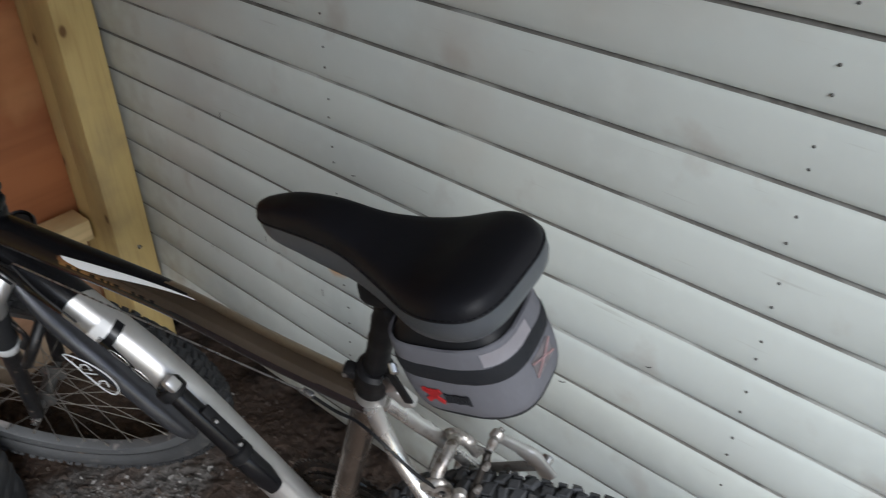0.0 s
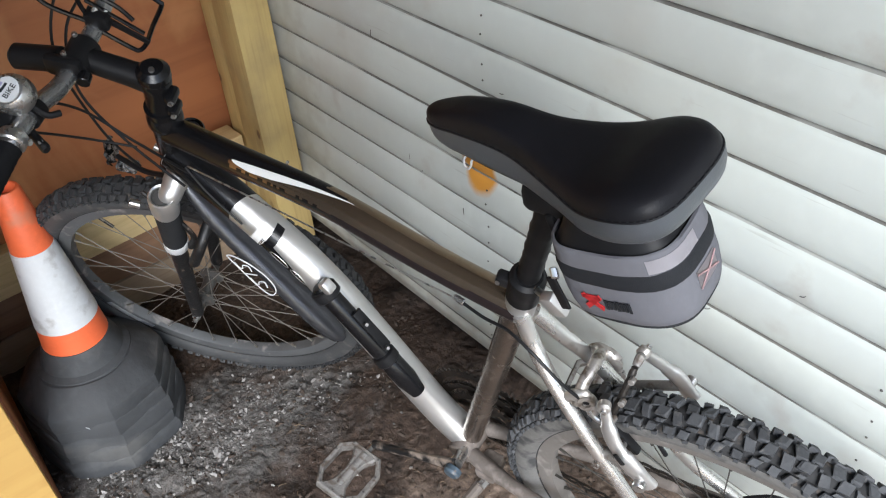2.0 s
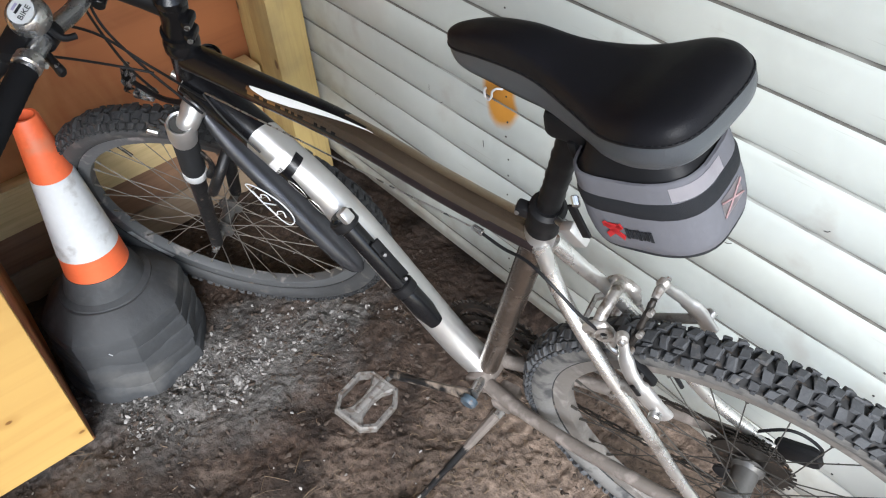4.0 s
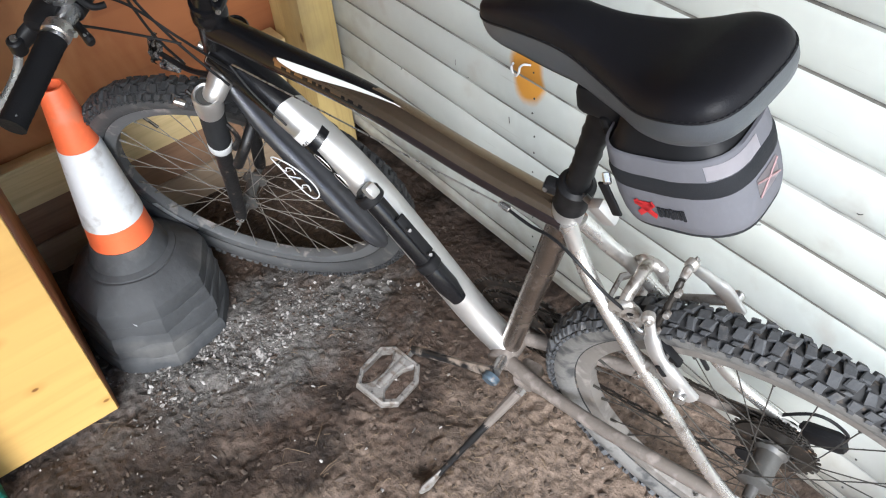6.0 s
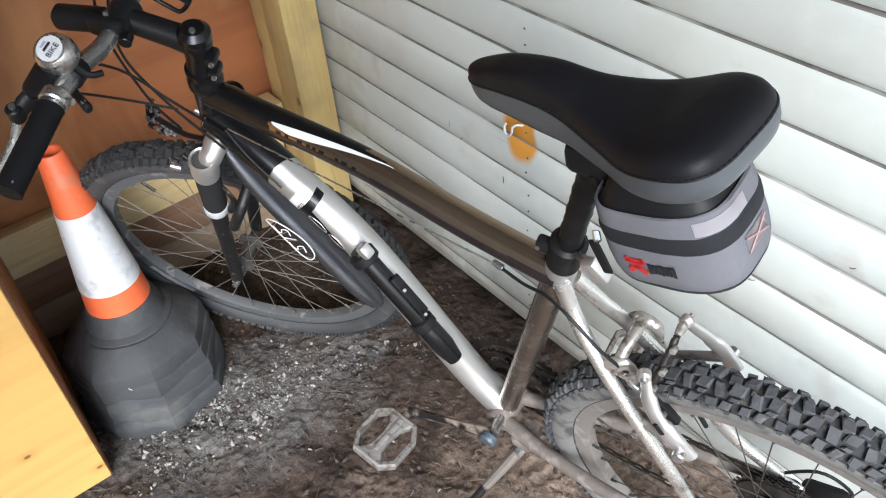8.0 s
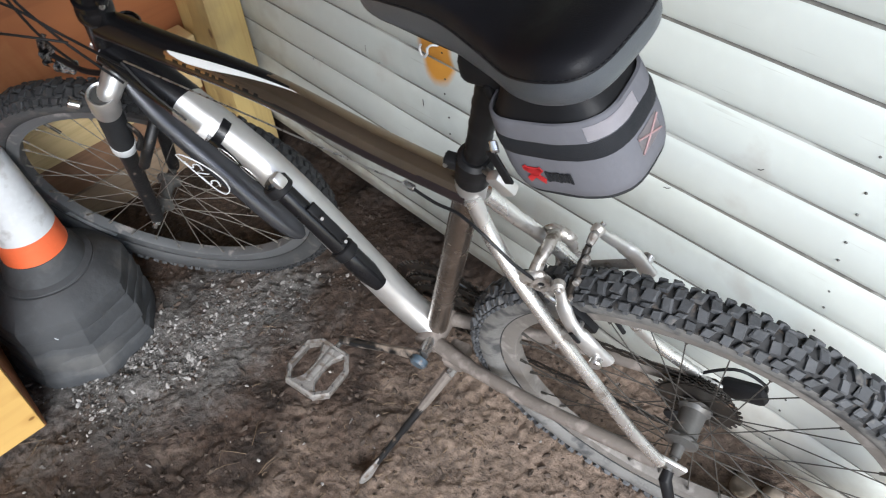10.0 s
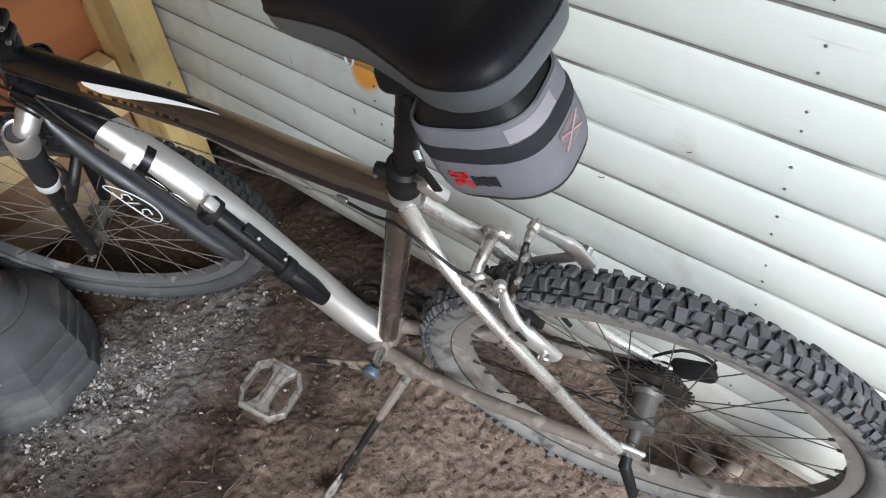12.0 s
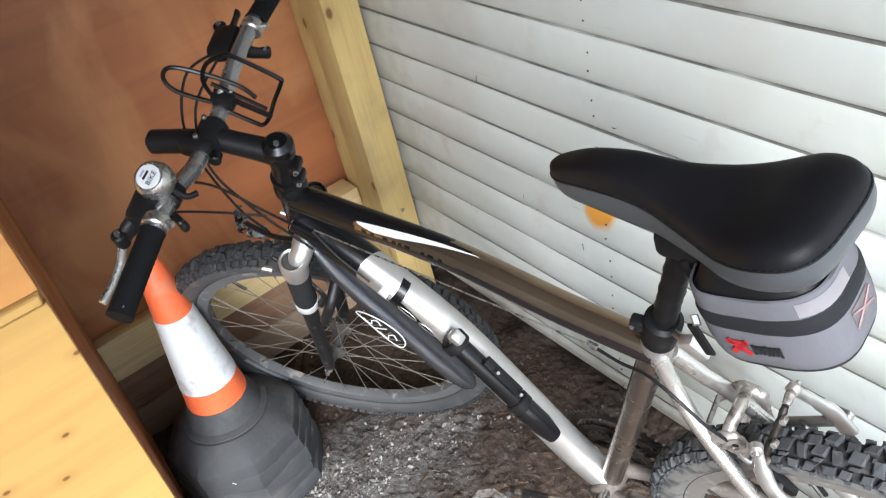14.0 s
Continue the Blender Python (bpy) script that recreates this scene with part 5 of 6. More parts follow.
part("cage_plate", oriented_box((0.018, -0.066, 0.225), ((0.35, 0, -1), (0, 1, 0)), (0.1, 0.003, 0.022), 0.001), M_GREASE, der)
for px, pz in ((0.002, 0.265), (0.034, 0.19)):
    part("jockey_wheel", cyl((px, -0.058, pz), (px, -0.064, pz), 0.021, 16, bevel=0.001), M_BLACKP, der)
part("cable_loop", tube(smooth_path([(0.03, -0.068, 0.33), (-0.03, -0.085, 0.375), (-0.075, -0.09, 0.35), (-0.07, -0.09, 0.305), (-0.045, -0.088, 0.295)], 6), 0.0025, 8), M_BLACKP, der)


def chain(path, parent):
    """Links along a closed path."""
    bm = bmesh.new()
    pts = [V(p) for p in path]
    seg = [(b - a).length for a, b in zip(pts, pts[1:] + pts[:1])]
    total, step = sum(seg), 0.0127
    d, i, acc = 0.0, 0, 0.0
    n = int(total / step)
    for q in range(n):
        d = q * total / n
        while acc + seg[i] < d:
            acc += seg[i]
            i += 1
        a, b = pts[i], pts[(i + 1) % len(pts)]
        c = a.lerp(b, (d - acc) / seg[i])
        t = (b - a).normalized()
        for s in (1, -1):
            oriented_box(c + V((0, s * (0.0028 if q % 2 else 0.0018), 0)), (t, (0, 1, 0)), (0.0145, 0.001, 0.0075), 0.0, bm)
    return part("chain", bm, M_GREASE, parent, "rusty grimy chain")


ring_y = -0.046
cpath = [(0.42 + 0.08 * math.cos(a), ring_y, 0.292 + 0.08 * math.sin(a)) for a in (math.radians(100 - 10 * i) for i in range(20))]
cpath += [(0.05, -0.05, 0.17), (0.034, -0.06, 0.168), (0.016, -0.06, 0.178), (0.012, -0.06, 0.205), (0.022, -0.058, 0.25), (0.018, -0.055, 0.28)]
cpath += [(0.04 * math.cos(a), -0.05, 0.333 + 0.04 * math.sin(a)) for a in (math.radians(-60 - 20 * i) for i in range(10))]
chain(cpath, bicycle)
for rr, yy in ((0.083, -0.046), (0.066, -0.039), (0.105, -0.053)):
    bm = lathe([(rr - 0.016, 0), (rr - 0.003, 0), (rr - 0.003, 0.0025), (rr - 0.016, 0.0025)], 48, axis_matrix((BB.x, yy, BB.z), (0, -1, 0)), closed_profile=True)
    nt = int(rr * 500)
    for j in range(nt):
        a = 2 * math.pi * j / nt
        oriented_box((BB.x + rr * math.cos(a), yy - 0.001, BB.z + rr * math.sin(a)), ((math.cos(a), 0, math.sin(a)), (0, 1, 0)), (0.008, 0.002, 0.006), 0.0, bm)
    part("chainring", bm, M_GREASE, bicycle, "dirty dark chainring")
bm = bmesh.new()
for j in range(5):
    a = 2 * math.pi * j / 5
    oriented_box((BB.x + 0.038 * math.cos(a), -0.05, BB.z + 0.038 * math.sin(a)), ((math.cos(a), 0, math.sin(a)), (0, 1, 0)), (0.07, 0.006, 0.016), 0.002, bm)
part("crank_spider", bm, M_GREASE, bicycle)

# cranks and pedals
C0, C1 = V((0.405, 0.062, 0.318)), V((0.569, 0.079, 0.268))


def crank(c0, c1, s):
    arm = part("crank", tube([c0.lerp(c1, q) for q in (0, 0.08, 0.3, 0.6, 0.92, 1)], [0.0125, 0.0125, 0.0092, 0.0085, 0.0105, 0.0095], 14, flat=0.7), M_CRANK, bicycle, "chipped black crank arm with mud")
    part("crank_cap", lathe([(0.0, 0), (0.014, 0), (0.014, 0.008), (0.011, 0.012), (0.0, 0.012)], 20, axis_matrix(c0 + V((0, 0.006 * s, 0)), (0, s, 0))), M_CAP, arm, "blue-grey crank bolt cap")
    part("spindle", cyl(BB, c0, 0.009, 14), M_CHROME, arm)
    return arm


def pedal(c, s):
    """A cage pedal: eight-sided frame, centre bar with two windows, axle."""
    m = Matrix.Translation(c) @ pose(0, 0, 0, 10 * s, -14, -4 * s)
    bm = bmesh.new()
    out = [(0.046, 0.024), (0.030, 0.049), (-0.026, 0.049), (-0.046, 0.030), (-0.046, -0.024), (-0.028, -0.049), (0.026, -0.049), (0.046, -0.030)]
    inn = [(x * 0.82, y * 0.865) for x, y in out]
    low = [(x * 0.95, y * 0.95) for x, y in out]
    vo = [[bm.verts.new(m @ V((x, y, z))) for x, y in pts] for pts, z in ((out, 0.007), (low, 0.0105), (inn, 0.0095), (inn, -0.0095), (low, -0.0105), (out, -0.007))]
    for a in range(6):
        b = (a + 1) % 6
        for j in range(8):
            bm.faces.new((vo[a][j], vo[a][(j + 1) % 8], vo[b][(j + 1) % 8], vo[b][j]))
    p = part("pedal", bm, M_PEDAL, bicycle, "grey-white scuffed cage pedal")
    web = [(0.026, 0.0420), (0.013, 0.026), (0.0095, 0.0), (0.013, -0.022), (0.024, -0.0420), (-0.024, -0.0420), (-0.013, -0.022), (-0.0095, 0.0), (-0.013, 0.026), (-0.026, 0.0420)]
    b2 = bmesh.new()
    rings = [[b2.verts.new(m @ V((x * k3, y, z))) for x, y in web] for k3, z in ((0.8, -0.0085), (1.0, -0.005), (1.0, 0.005), (0.8, 0.0085))]
    for r0, r1 in zip(rings, rings[1:]):
        for j in range(10):
            b2.faces.new((r0[j], r0[(j + 1) % 10], r1[(j + 1) % 10], r1[j]))
    b2.faces.new(rings[0][::-1])
    b2.faces.new(rings[-1])
    part("pedal_core", b2, M_PEDAL, p, "worn waisted pedal body")
    part("axle_barrel", cyl(m @ V((0, -0.042 * s, 0.002)), m @ V((0, 0.030 * s, 0.002)), 0.0088, 14, bevel=0.002), M_PEDAL, p)
    for x, y in ((0.0415, 0.016), (0.0415, -0.016), (-0.0415, 0.016), (-0.0415, -0.016), (0.026, 0.0435), (-0.026, 0.0435), (0.026, -0.0435), (-0.026, -0.0435), (0.0, 0.0440), (0.035, 0.034), (-0.034, 0.034)):
        part("grip_pin", cyl(m @ V((x, y, 0.009)), m @ V((x, y, 0.0125)), 0.0017, 7), M_HUB, p)
    part("pedal_axle", cyl(m @ V((0, -0.045 * s, 0)), m @ V((0, -0.066 * s, 0)), 0.006, 12), M_CHROME, p)
    return p


crank(C0, C1, 1)
pedal(V((0.583, 0.138, 0.256)), 1)
C2 = V((BB.x, -0.066, BB.z))
crank(C2, C2 + V((-0.155, -0.012, 0.06)), -1)
pedal(C2 + V((-0.158, -0.07, 0.06)), -1)

# kickstand
K0, K1 = V((0.377, 0.03, 0.246)), V((0.492, 0.232, 0.056))
kick = part("kickstand", tube([K0.lerp(K1, q) for q in (0, 0.06, 0.3, 0.55, 0.56, 0.84)], [0.009, 0.0075, 0.007, 0.0068, 0.0058, 0.0055], 12), M_DIRTYBLACK, bicycle, "muddy black kickstand, folded out")
part("mud_crust", tube([K0.lerp(K1, q) for q in (0.02, 0.08, 0.2, 0.3, 0.38)], [0.0102, 0.0098, 0.0088, 0.0082, 0.0066], 10), M_MUDSILVER, kick, "pale dried mud on the upper leg")
part("bracket", oriented_box(K0 + V((0, -0.012, 0.014)), ((1, 0, 0), (0, 1, 0)), (0.035, 0.045, 0.03), 0.006), M_MUDSILVER, kick)
part("pivot_bolt", cyl(K0 + V((0, 0.008, 0.0)), K0 + V((0.002, 0.02, 0.0)), 0.008, 6), M_CHROME, kick)
part("foot", tube([K0.lerp(K1, q) for q in (0.8, 0.88, 0.97, 1.03)], [0.006, 0.0085, 0.012, 0.006], 12, flat=0.6), M_PEDAL, kick, "dusty pale kickstand foot")

# fork
fork = part("fork_crown", tube(smooth_path([steer(0, 0.010, -0.126), steer(0, 0.0, -0.128), steer(-0.006, -0.03, -0.112), steer(-0.012, -0.046, -0.104)], 6), 0.018, 16, flat=0.8), M_BLACK, bicycle, "black fork crown")
part("steerer", tube([steer(0, 0, -0.13), steer(0, 0, 0.02)], 0.0145, 16), M_BLACK, fork)
AX = FRONT_C
for s in (1, -1):
    top = steer(0.0, 0.062 * s, -0.06)
    low = AX + FRONT_L * (0.058 * s) + V((0.0, 0, 0.0))
    dn = (low - top).normalized()
    leg = part("fork_leg", tube([top + dn * q for q in (0.225, 0.24, 0.4, (low - top).length - 0.02, (low - top).length)], [0.0150, 0.0140, 0.0125, 0.0120, 0.011], 18), M_DIRTYBLACK, fork, "black fork leg splashed with dried mud")
    part("leg_clamp", lathe([(0.0145, 0.062), (0.0155, 0.054), (0.018, 0.052), (0.0205, 0.056), (0.0208, 0.088), (0.0195, 0.100), (0.0, 0.100)], 24, axis_matrix(top, dn)), M_SILVER if s > 0 else M_BLACK, leg, "silver crown clamp with hollow top" if s > 0 else "")
    if s > 0:
        part("crown_arm", tube(smooth_path([top + dn * 0.080, steer(-0.004, 0.050, -0.120), steer(-0.008, 0.034, -0.110), steer(-0.010, 0.016, -0.104)], 5), [0.0150] * 5 + [0.0165] * 5 + [0.0180] * 6, 18), M_SILVER, leg, "silver crown arm", 60)
    part("leg_cap", lathe([(0.0, 0.056), (0.0142, 0.056), (0.0145, 0.060), (0.0, 0.060)], 20, axis_matrix(top, dn)), M_HUB, leg)
    bel = [(0.0, 0.098)]
    for i in range(10):
        bel += [(0.0182, 0.099 + i * 0.0105), (0.0190, 0.104 + i * 0.0105)]
    part("boot", lathe(bel + [(0.0176, 0.205), (0.0, 0.205)], 24, axis_matrix(top, dn)), M_BOOT, leg, "dark grey rubber fork boot")
    part("ring", lathe([(0.0, 0.204), (0.0188, 0.204), (0.0195, 0.209), (0.0195, 0.222), (0.0175, 0.226), (0.0, 0.226)], 24, axis_matrix(top, dn)), M_WHITE, leg, "white wiper ring")
    arm = part("brake_arm", tube(smooth_path([top + dn * 0.22 + STEER_F * -0.022, top + dn * 0.16 + STEER_F * -0.03, top + dn * 0.10 - STEER_L * (0.022 * s) + STEER_F * 0.045]), 0.006, 10, flat=0.6), M_DIRTYBLACK, fork)
    part("arm_bolt", cyl(steer(0.046, 0.05 * s, -0.165), steer(0.062, 0.052 * s, -0.16), 0.006, 12, bevel=0.001), M_CHROME, fork)
part("fork_brace", tube(smooth_path([steer(-0.02, 0.062, -0.29), steer(-0.035, 0.055, -0.24), steer(-0.04, 0.0, -0.215), steer(-0.035, -0.055, -0.24), steer(-0.02, -0.062, -0.29)], 6), 0.009, 12), M_DIRTYBLACK, fork, "black fork brace over the tyre")

# reflector on the fork
rb = part("reflector_bracket", tube(smooth_path([steer(0.02, 0, -0.15), steer(0.07, -0.02, -0.185), steer(0.125, -0.045, -0.2)], 5), 0.0045, 8), M_BLACKP, bicycle)
bm = bmesh.new()
rows = []
for i in range(7):
    for_edge = math.sqrt(max(0.1, 1 - ((i - 3) / 3.6) ** 2))
    rows.append([bm.verts.new(steer(0.136 + random.uniform(-0.005, 0.005), -0.049 + (j / 4 - 0.5) * 0.034 * for_edge, -0.195 + (i / 6 - 0.5) * 0.058)) for j in range(5)])
for r0, r1 in zip(rows, rows[1:]):
    for j in range(4):
        bm.faces.new((r0[j], r0[j + 1], r1[j + 1]))
        bm.faces.new((r0[j], r1[j + 1], r1[j]))
bmesh.ops.solidify(bm, geom=list(bm.faces), thickness=0.009)
part("front_reflector", bm, M_CLEAR, bicycle, "clear faceted plastic front reflector", 10)
part("reflector_foot", oriented_box(steer(0.118, -0.052, -0.232), (STEER_F, STEER_U), (0.034, 0.014, 0.022), 0.004), M_CLEAR, bicycle)

# stem, handlebar and what is clamped to them
stem = part("stem", tube(smooth_path([steer(0, 0, 0.0), steer(0, 0, 0.045), steer(0, 0, 0.075)], 4), [0.0215, 0.0205, 0.02, 0.0185, 0.018, 0.0185, 0.02, 0.0205, 0.019], 20), M_BLACK, bicycle, "gloss black stem")
part("extension", tube([steer(0.0, 0, 0.066), steer(0.03, 0, 0.071), steer(0.088, 0, 0.081)], [0.0190, 0.0165, 0.0155], 18), M_BLACKP, stem)
part("stem_cap", lathe([(0.019, 0.0), (0.0215, 0.006), (0.021, 0.015), (0.014, 0.022), (0.0, 0.023)], 22, axis_matrix(steer(0, 0, 0.071), STEER_U)), M_BLACK, stem)
part("cap_bolt", cyl(steer(-0.002, 0.006, 0.093), steer(-0.002, 0.006, 0.0965), 0.0038, 10), M_CHROME, stem)
part("stem_collar", lathe([(0.0205, 0.0), (0.0235, 0.001), (0.0235, 0.006), (0.0205, 0.007)], 24, axis_matrix(steer(0, 0, 0.014), STEER_U)), M_BLACK, stem)
for u in (0.03, 0.055):
    part("clamp_lug", oriented_box(steer(-0.021, 0.006, u - 0.002), (STEER_L, STEER_F), (0.026, 0.014, 0.015), 0.005), M_BLACK, stem)
    part("clamp_bolt", cyl(steer(-0.023, 0.014, u - 0.002), steer(-0.024, 0.0215, u - 0.002), 0.0034, 10), M_CHROME, stem)
part("bar_clamp", cyl(steer(0.092, -0.024, 0.082), steer(0.092, 0.026, 0.082), 0.0195, 22, bevel=0.005), M_BLACKP, stem)
part("lamp_clamp", oriented_box(steer(0.100, 0.024, 0.088), (STEER_L, STEER_F), (0.016, 0.048, 0.030), 0.007), M_BLACKP, stem)
for o in (-0.016, 0.016):
    part("faceplate_bolt", cyl(steer(0.100, o, 0.100), steer(0.101, o, 0.1045), 0.0036, 10, bevel=0.0006), M_CHROME, stem)
part("side_bolt", cyl(steer(0.074, 0.026, 0.084), steer(0.072, 0.040, 0.084), 0.0085, 12, bevel=0.001), M_BLACK, stem)
part("front_lamp", cyl(steer(0.112, 0.000, 0.070), steer(0.185, 0.001, 0.056), 0.0165, 22, bevel=0.006), M_BLACKP, bicycle, "black cylindrical handlebar lamp")
BAR = smooth_path([steer(0.091, 0.278, 0.116), steer(0.093, 0.17, 0.117), steer(0.097, 0.105, 0.104), steer(0.094, 0.045, 0.084), steer(0.091, -0.045, 0.086), steer(0.09, -0.105, 0.102), steer(0.086, -0.19, 0.106), steer(0.079, -0.300, 0.096)], 8)
part("handlebar", tube(BAR, 0.0114, 16), M_STEELBAR, bicycle, "grey satin steel handlebar")
for s, (a, b) in ((1, (0.1715, 0.2820)), (-1, (-0.192, -0.31))):
    ua, ub = (0.118, 0.113) if s > 0 else (0.1045, 0.0945)
    n = 26
    fw = 0.0935 if s > 0 else 0.085
    pts = [steer(fw - (0.001 if s > 0 else 0.008) * i / n, a + (b - a) * i / n, ua + (ub - ua) * i / n) for i in range(n + 1)]
    part("grip", tube(pts, [0.0154 if i in (0, n) else 0.0145 + 0.0004 * (i % 2) for i in range(n + 1)], 18), M_GRIP, bicycle, "worn black rubber handlebar grip")
    part("collar", cyl(steer(fw + 0.001, a - 0.020 * s, ua - 0.001), steer(fw, a - 0.004 * s, ua), 0.0165, 20, bevel=0.002), M_CHROME, bicycle, "silver lever clamp collar")
    part("collar_screw", cyl(steer(fw - 0.014, a - 0.011 * s, ua + 0.004), steer(fw - 0.023, a - 0.010 * s, ua + 0.005), 0.004, 8), M_CHROME, bicycle)
    body = part("shifter", oriented_box(steer(0.118, a - 0.040 * s, ua - 0.008), (STEER_L, STEER_F + STEER_U * -0.2), (0.056, 0.040, 0.026), 0.010), M_BLACKP, bicycle, "black gear shifter and brake lever body")
    part("thumb_lever", tube(smooth_path([steer(fw + 0.008, a - 0.044 * s, ua - 0.014), steer(fw - 0.008, a - 0.036 * s, ua - 0.024), steer(fw - 0.024, a - 0.026 * s, ua - 0.030)], 5), [0.0090] * 5 + [0.0085] * 3 + [0.0095] * 2 + [0.007], 12, flat=0.62), M_BLACKP, body)
    part("lever_dot", cyl(steer(fw - 0.018, a - 0.029 * s, ua - 0.024), steer(fw - 0.018, a - 0.029 * s, ua - 0.0195), 0.0030, 8), M_CHROME, body)
    part("lever_arm", tube(smooth_path([steer(0.124, a - 0.030 * s, ua - 0.012), steer(0.136, a - 0.010 * s, ua - 0.022), steer(0.143, a + 0.002 * s, ua - 0.028)], 5), [0.012] * 6 + [0.0105] * 5, 12, flat=0.7), M_BLACKP, body)
    part("lever_pivot", cyl(steer(0.143, a + 0.002 * s, ua - 0.038), steer(0.143, a + 0.002 * s, ua - 0.016), 0.0095, 14, bevel=0.002), M_BLACKP, body)
    part("pivot_screw", cyl(steer(0.143, a + 0.002 * s, ua - 0.016), steer(0.143, a + 0.002 * s, ua - 0.0125), 0.0040, 10), M_CHROME, body)
    part("brake_lever", tube(smooth_path([steer(0.143, a + 0.002 * s, ua - 0.030), steer(0.143, a + 0.022 * s, ua - 0.048), steer(0.1465, a + 0.050 * s, ua - 0.057), steer(0.149, a + 0.074 * s, ua - 0.058)], 6), [0.005, 0.0055] + [0.0058] * 14 + [0.0066, 0.0068, 0.0055], 10, flat=0.62), M_CHROME if s > 0 else M_BLACKP, body, "polished brake lever blade" if s > 0 else "")
# bell
bell_at = steer(0.108, 0.107, 0.122)
bell_up = (STEER_U * 0.91 + STEER_F * 0.07 + STEER_L * 0.34).normalized()
bell = part("bell", lathe([(0.0, 0.0), (0.018, 0.0), (0.0225, 0.003), (0.0235, 0.010), (0.0228, 0.017), (0.021, 0.023), (0.017, 0.0265), (0.0, 0.028)], 32, axis_matrix(bell_at, bell_up)), M_CHROME, bicycle, "chromed bell with a white printed disc")
part("bell_disc", lathe([(0.0, 0.0272), (0.0150, 0.0270), (0.0150, 0.028), (0.0, 0.0285)], 28, axis_matrix(bell_at, bell_up)), M_WHITE, bell, "white disc on the bell")
bx = (STEER_L * 0.9 + STEER_F * 0.3).cross(bell_up).normalized()
by = bell_up.cross(bx)
word = bpy.data.curves.new("word", "FONT")
word.body, word.size, word.align_x, word.align_y, word.extrude = "BIKE", 0.0095, "CENTER", "CENTER", 0.0002
word_ob = new("word", word)
word_me = bpy.data.meshes.new_from_object(word_ob.evaluated_get(bpy.context.evaluated_depsgraph_get()))
bpy.data.objects.remove(word_ob)
word_me.materials.append(M_ZIP)
tx, ty = -by, bx
sub("lettering", word_me, bell, Matrix.Translation(bell_at + bell_up * 0.0288 + ty * -0.0050) @ Matrix((tx, ty, bell_up)).transposed().to_4x4(), "dark lettering")
for i, (w, o) in enumerate(((0.012, 0.0035), (0.009, 0.0085))):
    part("disc_print", oriented_box(bell_at + bell_up * 0.0287 + ty * o, (tx, ty), (w, 0.0030, 0.0006)), M_PRINT if i else M_ZIP, bell)
part("bell_band", cyl(steer(0.097, 0.100, 0.103), steer(0.096, 0.124, 0.108), 0.0145, 18, bevel=0.001), M_BLACKP, bell)
part("bell_thumb", tube(smooth_path([bell_at + bx * -0.02, bell_at + bx * -0.036 - bell_up * 0.006, bell_at + bx * -0.042 - bell_up * 0.014 - by * 0.01], 4), 0.0042, 8), M_BLACKP, bell)
# wire bottle cage strapped to the bar
cage = part("cage_mount", oriented_box(steer(0.086, -0.05, 0.098), (STEER_L, STEER_F), (0.018, 0.032, 0.024), 0.006), M_BLACKP, bicycle, "black clamp of the wire cage")


def cage_at(a, c, b=-0.05):
    return steer(a, b, c)


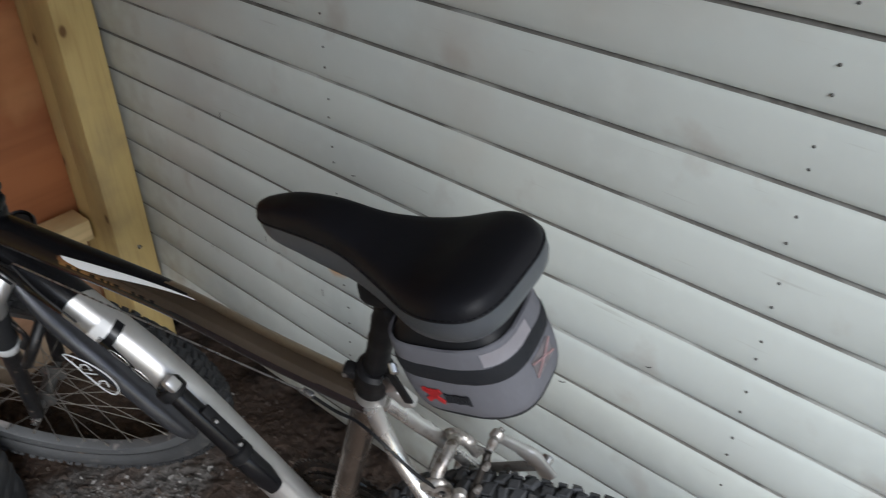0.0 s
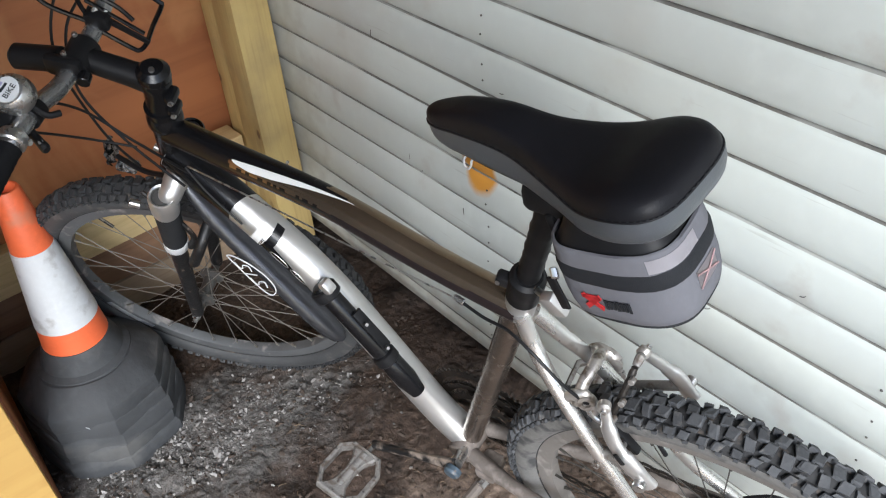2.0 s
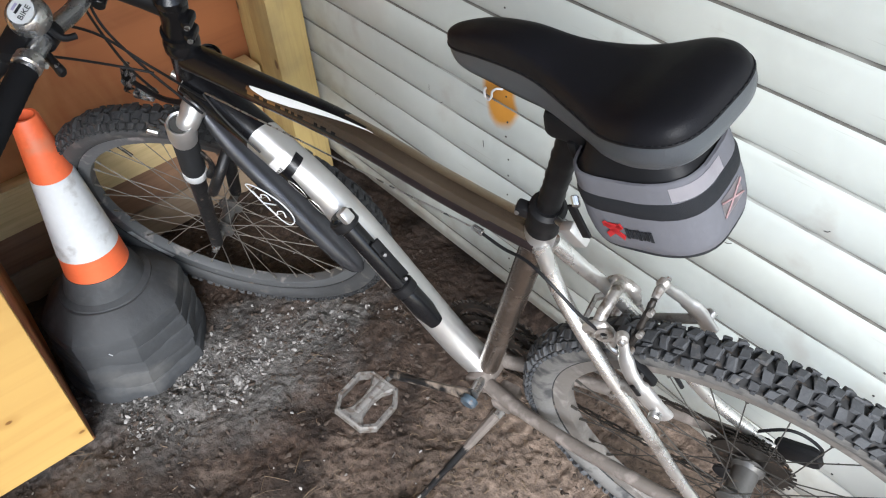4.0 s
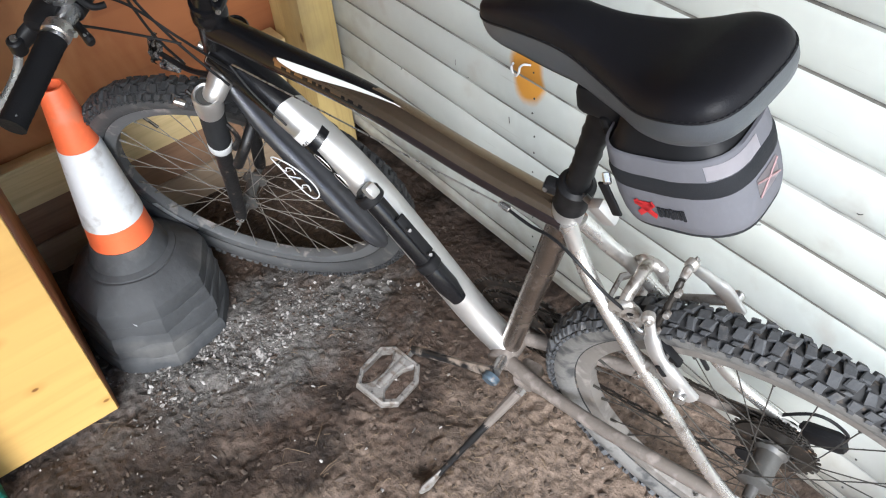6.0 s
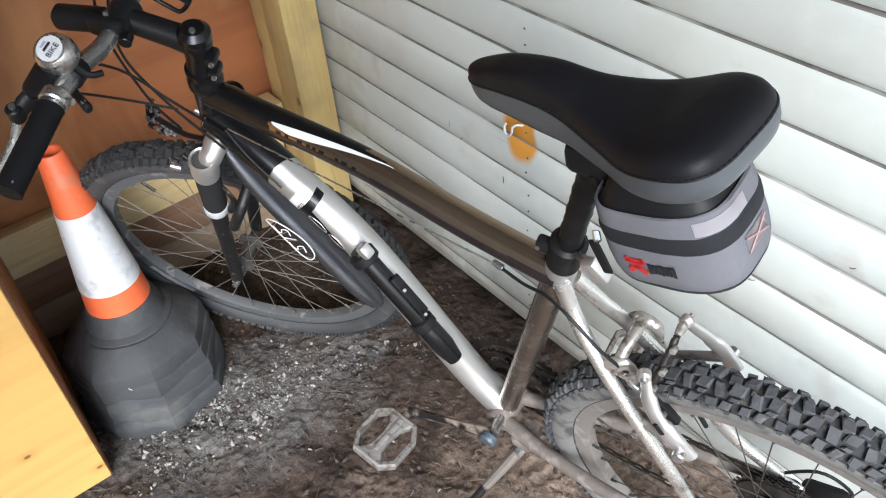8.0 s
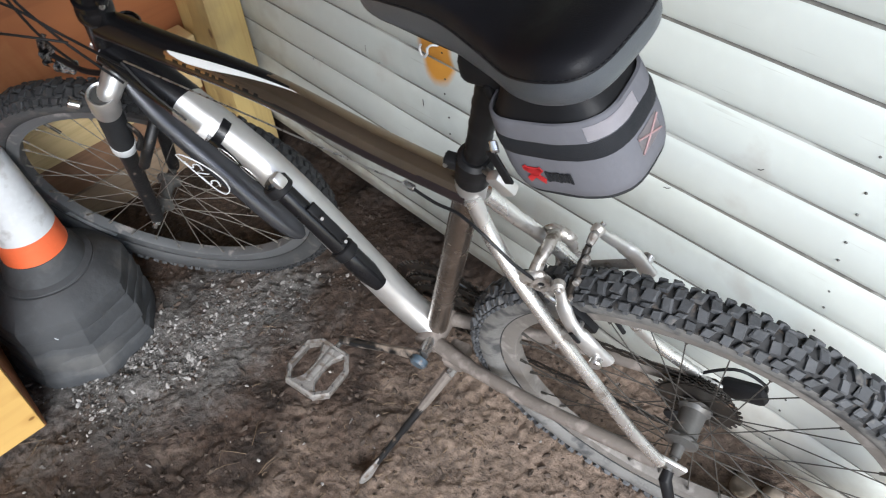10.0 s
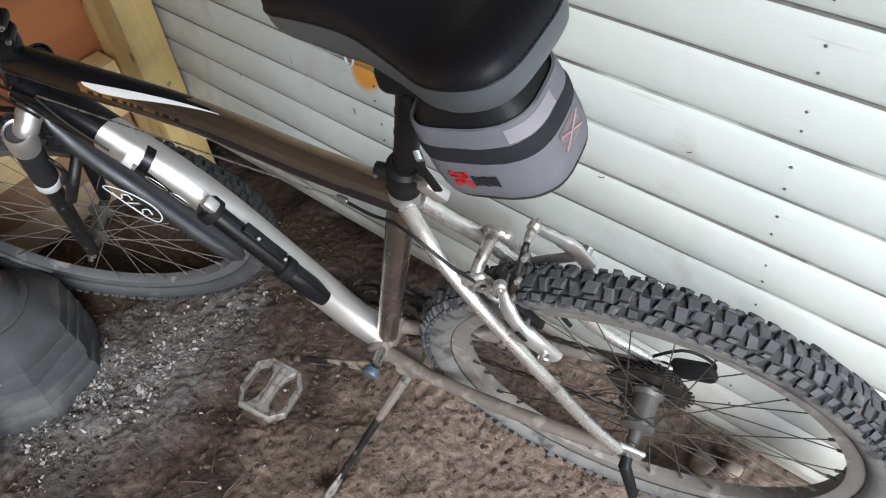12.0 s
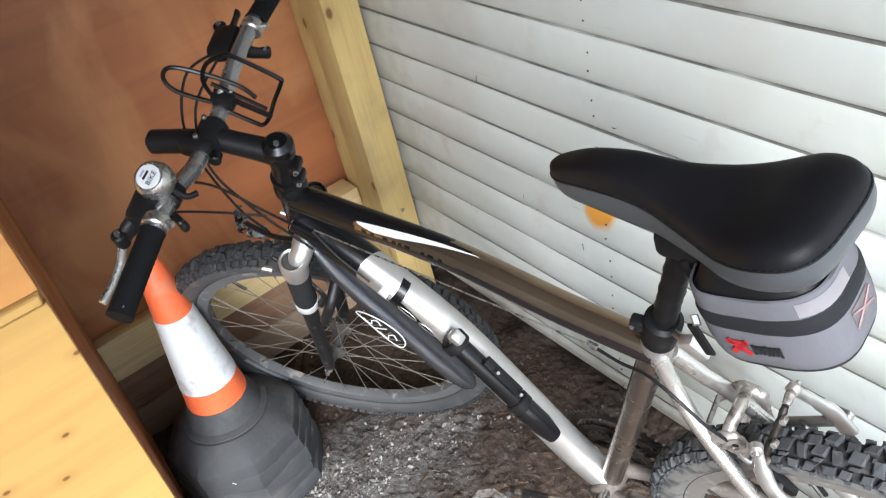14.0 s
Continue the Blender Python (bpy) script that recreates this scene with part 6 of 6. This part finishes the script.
part("wire", tube(smooth_path([cage_at(0.094, 0.097, -0.045), cage_at(0.141, 0.117, -0.04), cage_at(0.156, 0.136, -0.045), cage_at(0.142, 0.151, -0.05), cage_at(0.103, 0.14, -0.055), cage_at(0.064, 0.12, -0.06), cage_at(0.044, 0.10, -0.06)], 6), 0.0031, 8), M_BLACK, cage, "bent black wire loop")
part("wire", tube(smooth_path([cage_at(0.098, 0.10, -0.05), cage_at(0.106, 0.13, -0.052), cage_at(0.095, 0.158, -0.055), cage_at(0.075, 0.172, -0.058), cage_at(0.06, 0.174, -0.06), cage_at(0.03, 0.159, -0.06), cage_at(0.004, 0.143, -0.06), cage_at(0.002, 0.135, -0.06), cage_at(0.018, 0.10, -0.058), cage_at(0.031, 0.068, -0.055), cage_at(0.04, 0.058, -0.05), cage_at(0.05, 0.062, -0.048), cage_at(0.09, 0.088, -0.045)], 6), 0.0031, 8), M_BLACK, cage)
for o in (0.0, 0.012):
    part("wire", tube([cage_at(0.1, 0.108 + o, -0.058), cage_at(0.032, 0.07 + o, -0.058)], 0.0028, 8), M_BLACK, cage)
part("plate", oriented_box(cage_at(0.05, 0.084, -0.054), (V(cage_at(0.032, 0.072)) - V(cage_at(0.09, 0.1)), STEER_L), (0.055, 0.004, 0.009), 0.0015), M_BLACKP, cage)
for o in (0.0, 0.011):
    part("cage_bolt", cyl(cage_at(0.09 - o, 0.106 - o * 0.4, -0.052), cage_at(0.088 - o, 0.112 - o * 0.4, -0.06), 0.0042, 10), M_CHROME, cage)
# cables
for pts, rr in (([steer(0.13, 0.13, 0.10), steer(0.15, 0.07, 0.06), steer(0.11, 0.02, 0.0), steer(0.045, 0.018, -0.05), V((0.77, 0.025, 0.79))], 0.0020),
                ([steer(0.12, -0.12, 0.095), steer(0.14, -0.06, 0.06), steer(0.12, -0.01, 0.0), steer(0.06, 0.015, -0.055), V((0.79, 0.03, 0.76))], 0.0020),
                ([steer(0.14, 0.15, 0.10), steer(0.13, 0.09, 0.03), steer(0.09, 0.05, -0.02), steer(0.035, 0.03, -0.045)], 0.0018),
                ([steer(0.125, -0.13, 0.10), steer(0.15, -0.08, 0.10), steer(0.15, -0.03, 0.03), steer(0.10, 0.0, -0.07), steer(0.06, 0.0, -0.14)], 0.0020),
                ([V((0.765, 0.028, 0.805)), V((0.74, 0.03, 0.765)), V((0.70, 0.029, 0.72))], 0.0016)):
    part("cable", tube(smooth_path(pts, 8), rr, 8), M_BLACKP, bicycle, "thin dark control cable")
TAPE = [math.atan2(q.y, q.x) for q in (M_FRONT.inverted() @ V((1.259, 0.041, 0.25)), M_FRONT.inverted() @ V((1.219, 0.016, 0.169)))]
rim_tape(M_FRONT, TAPE[0], TAPE[1], front, M_WHITE, "torn white sticker on the rim")
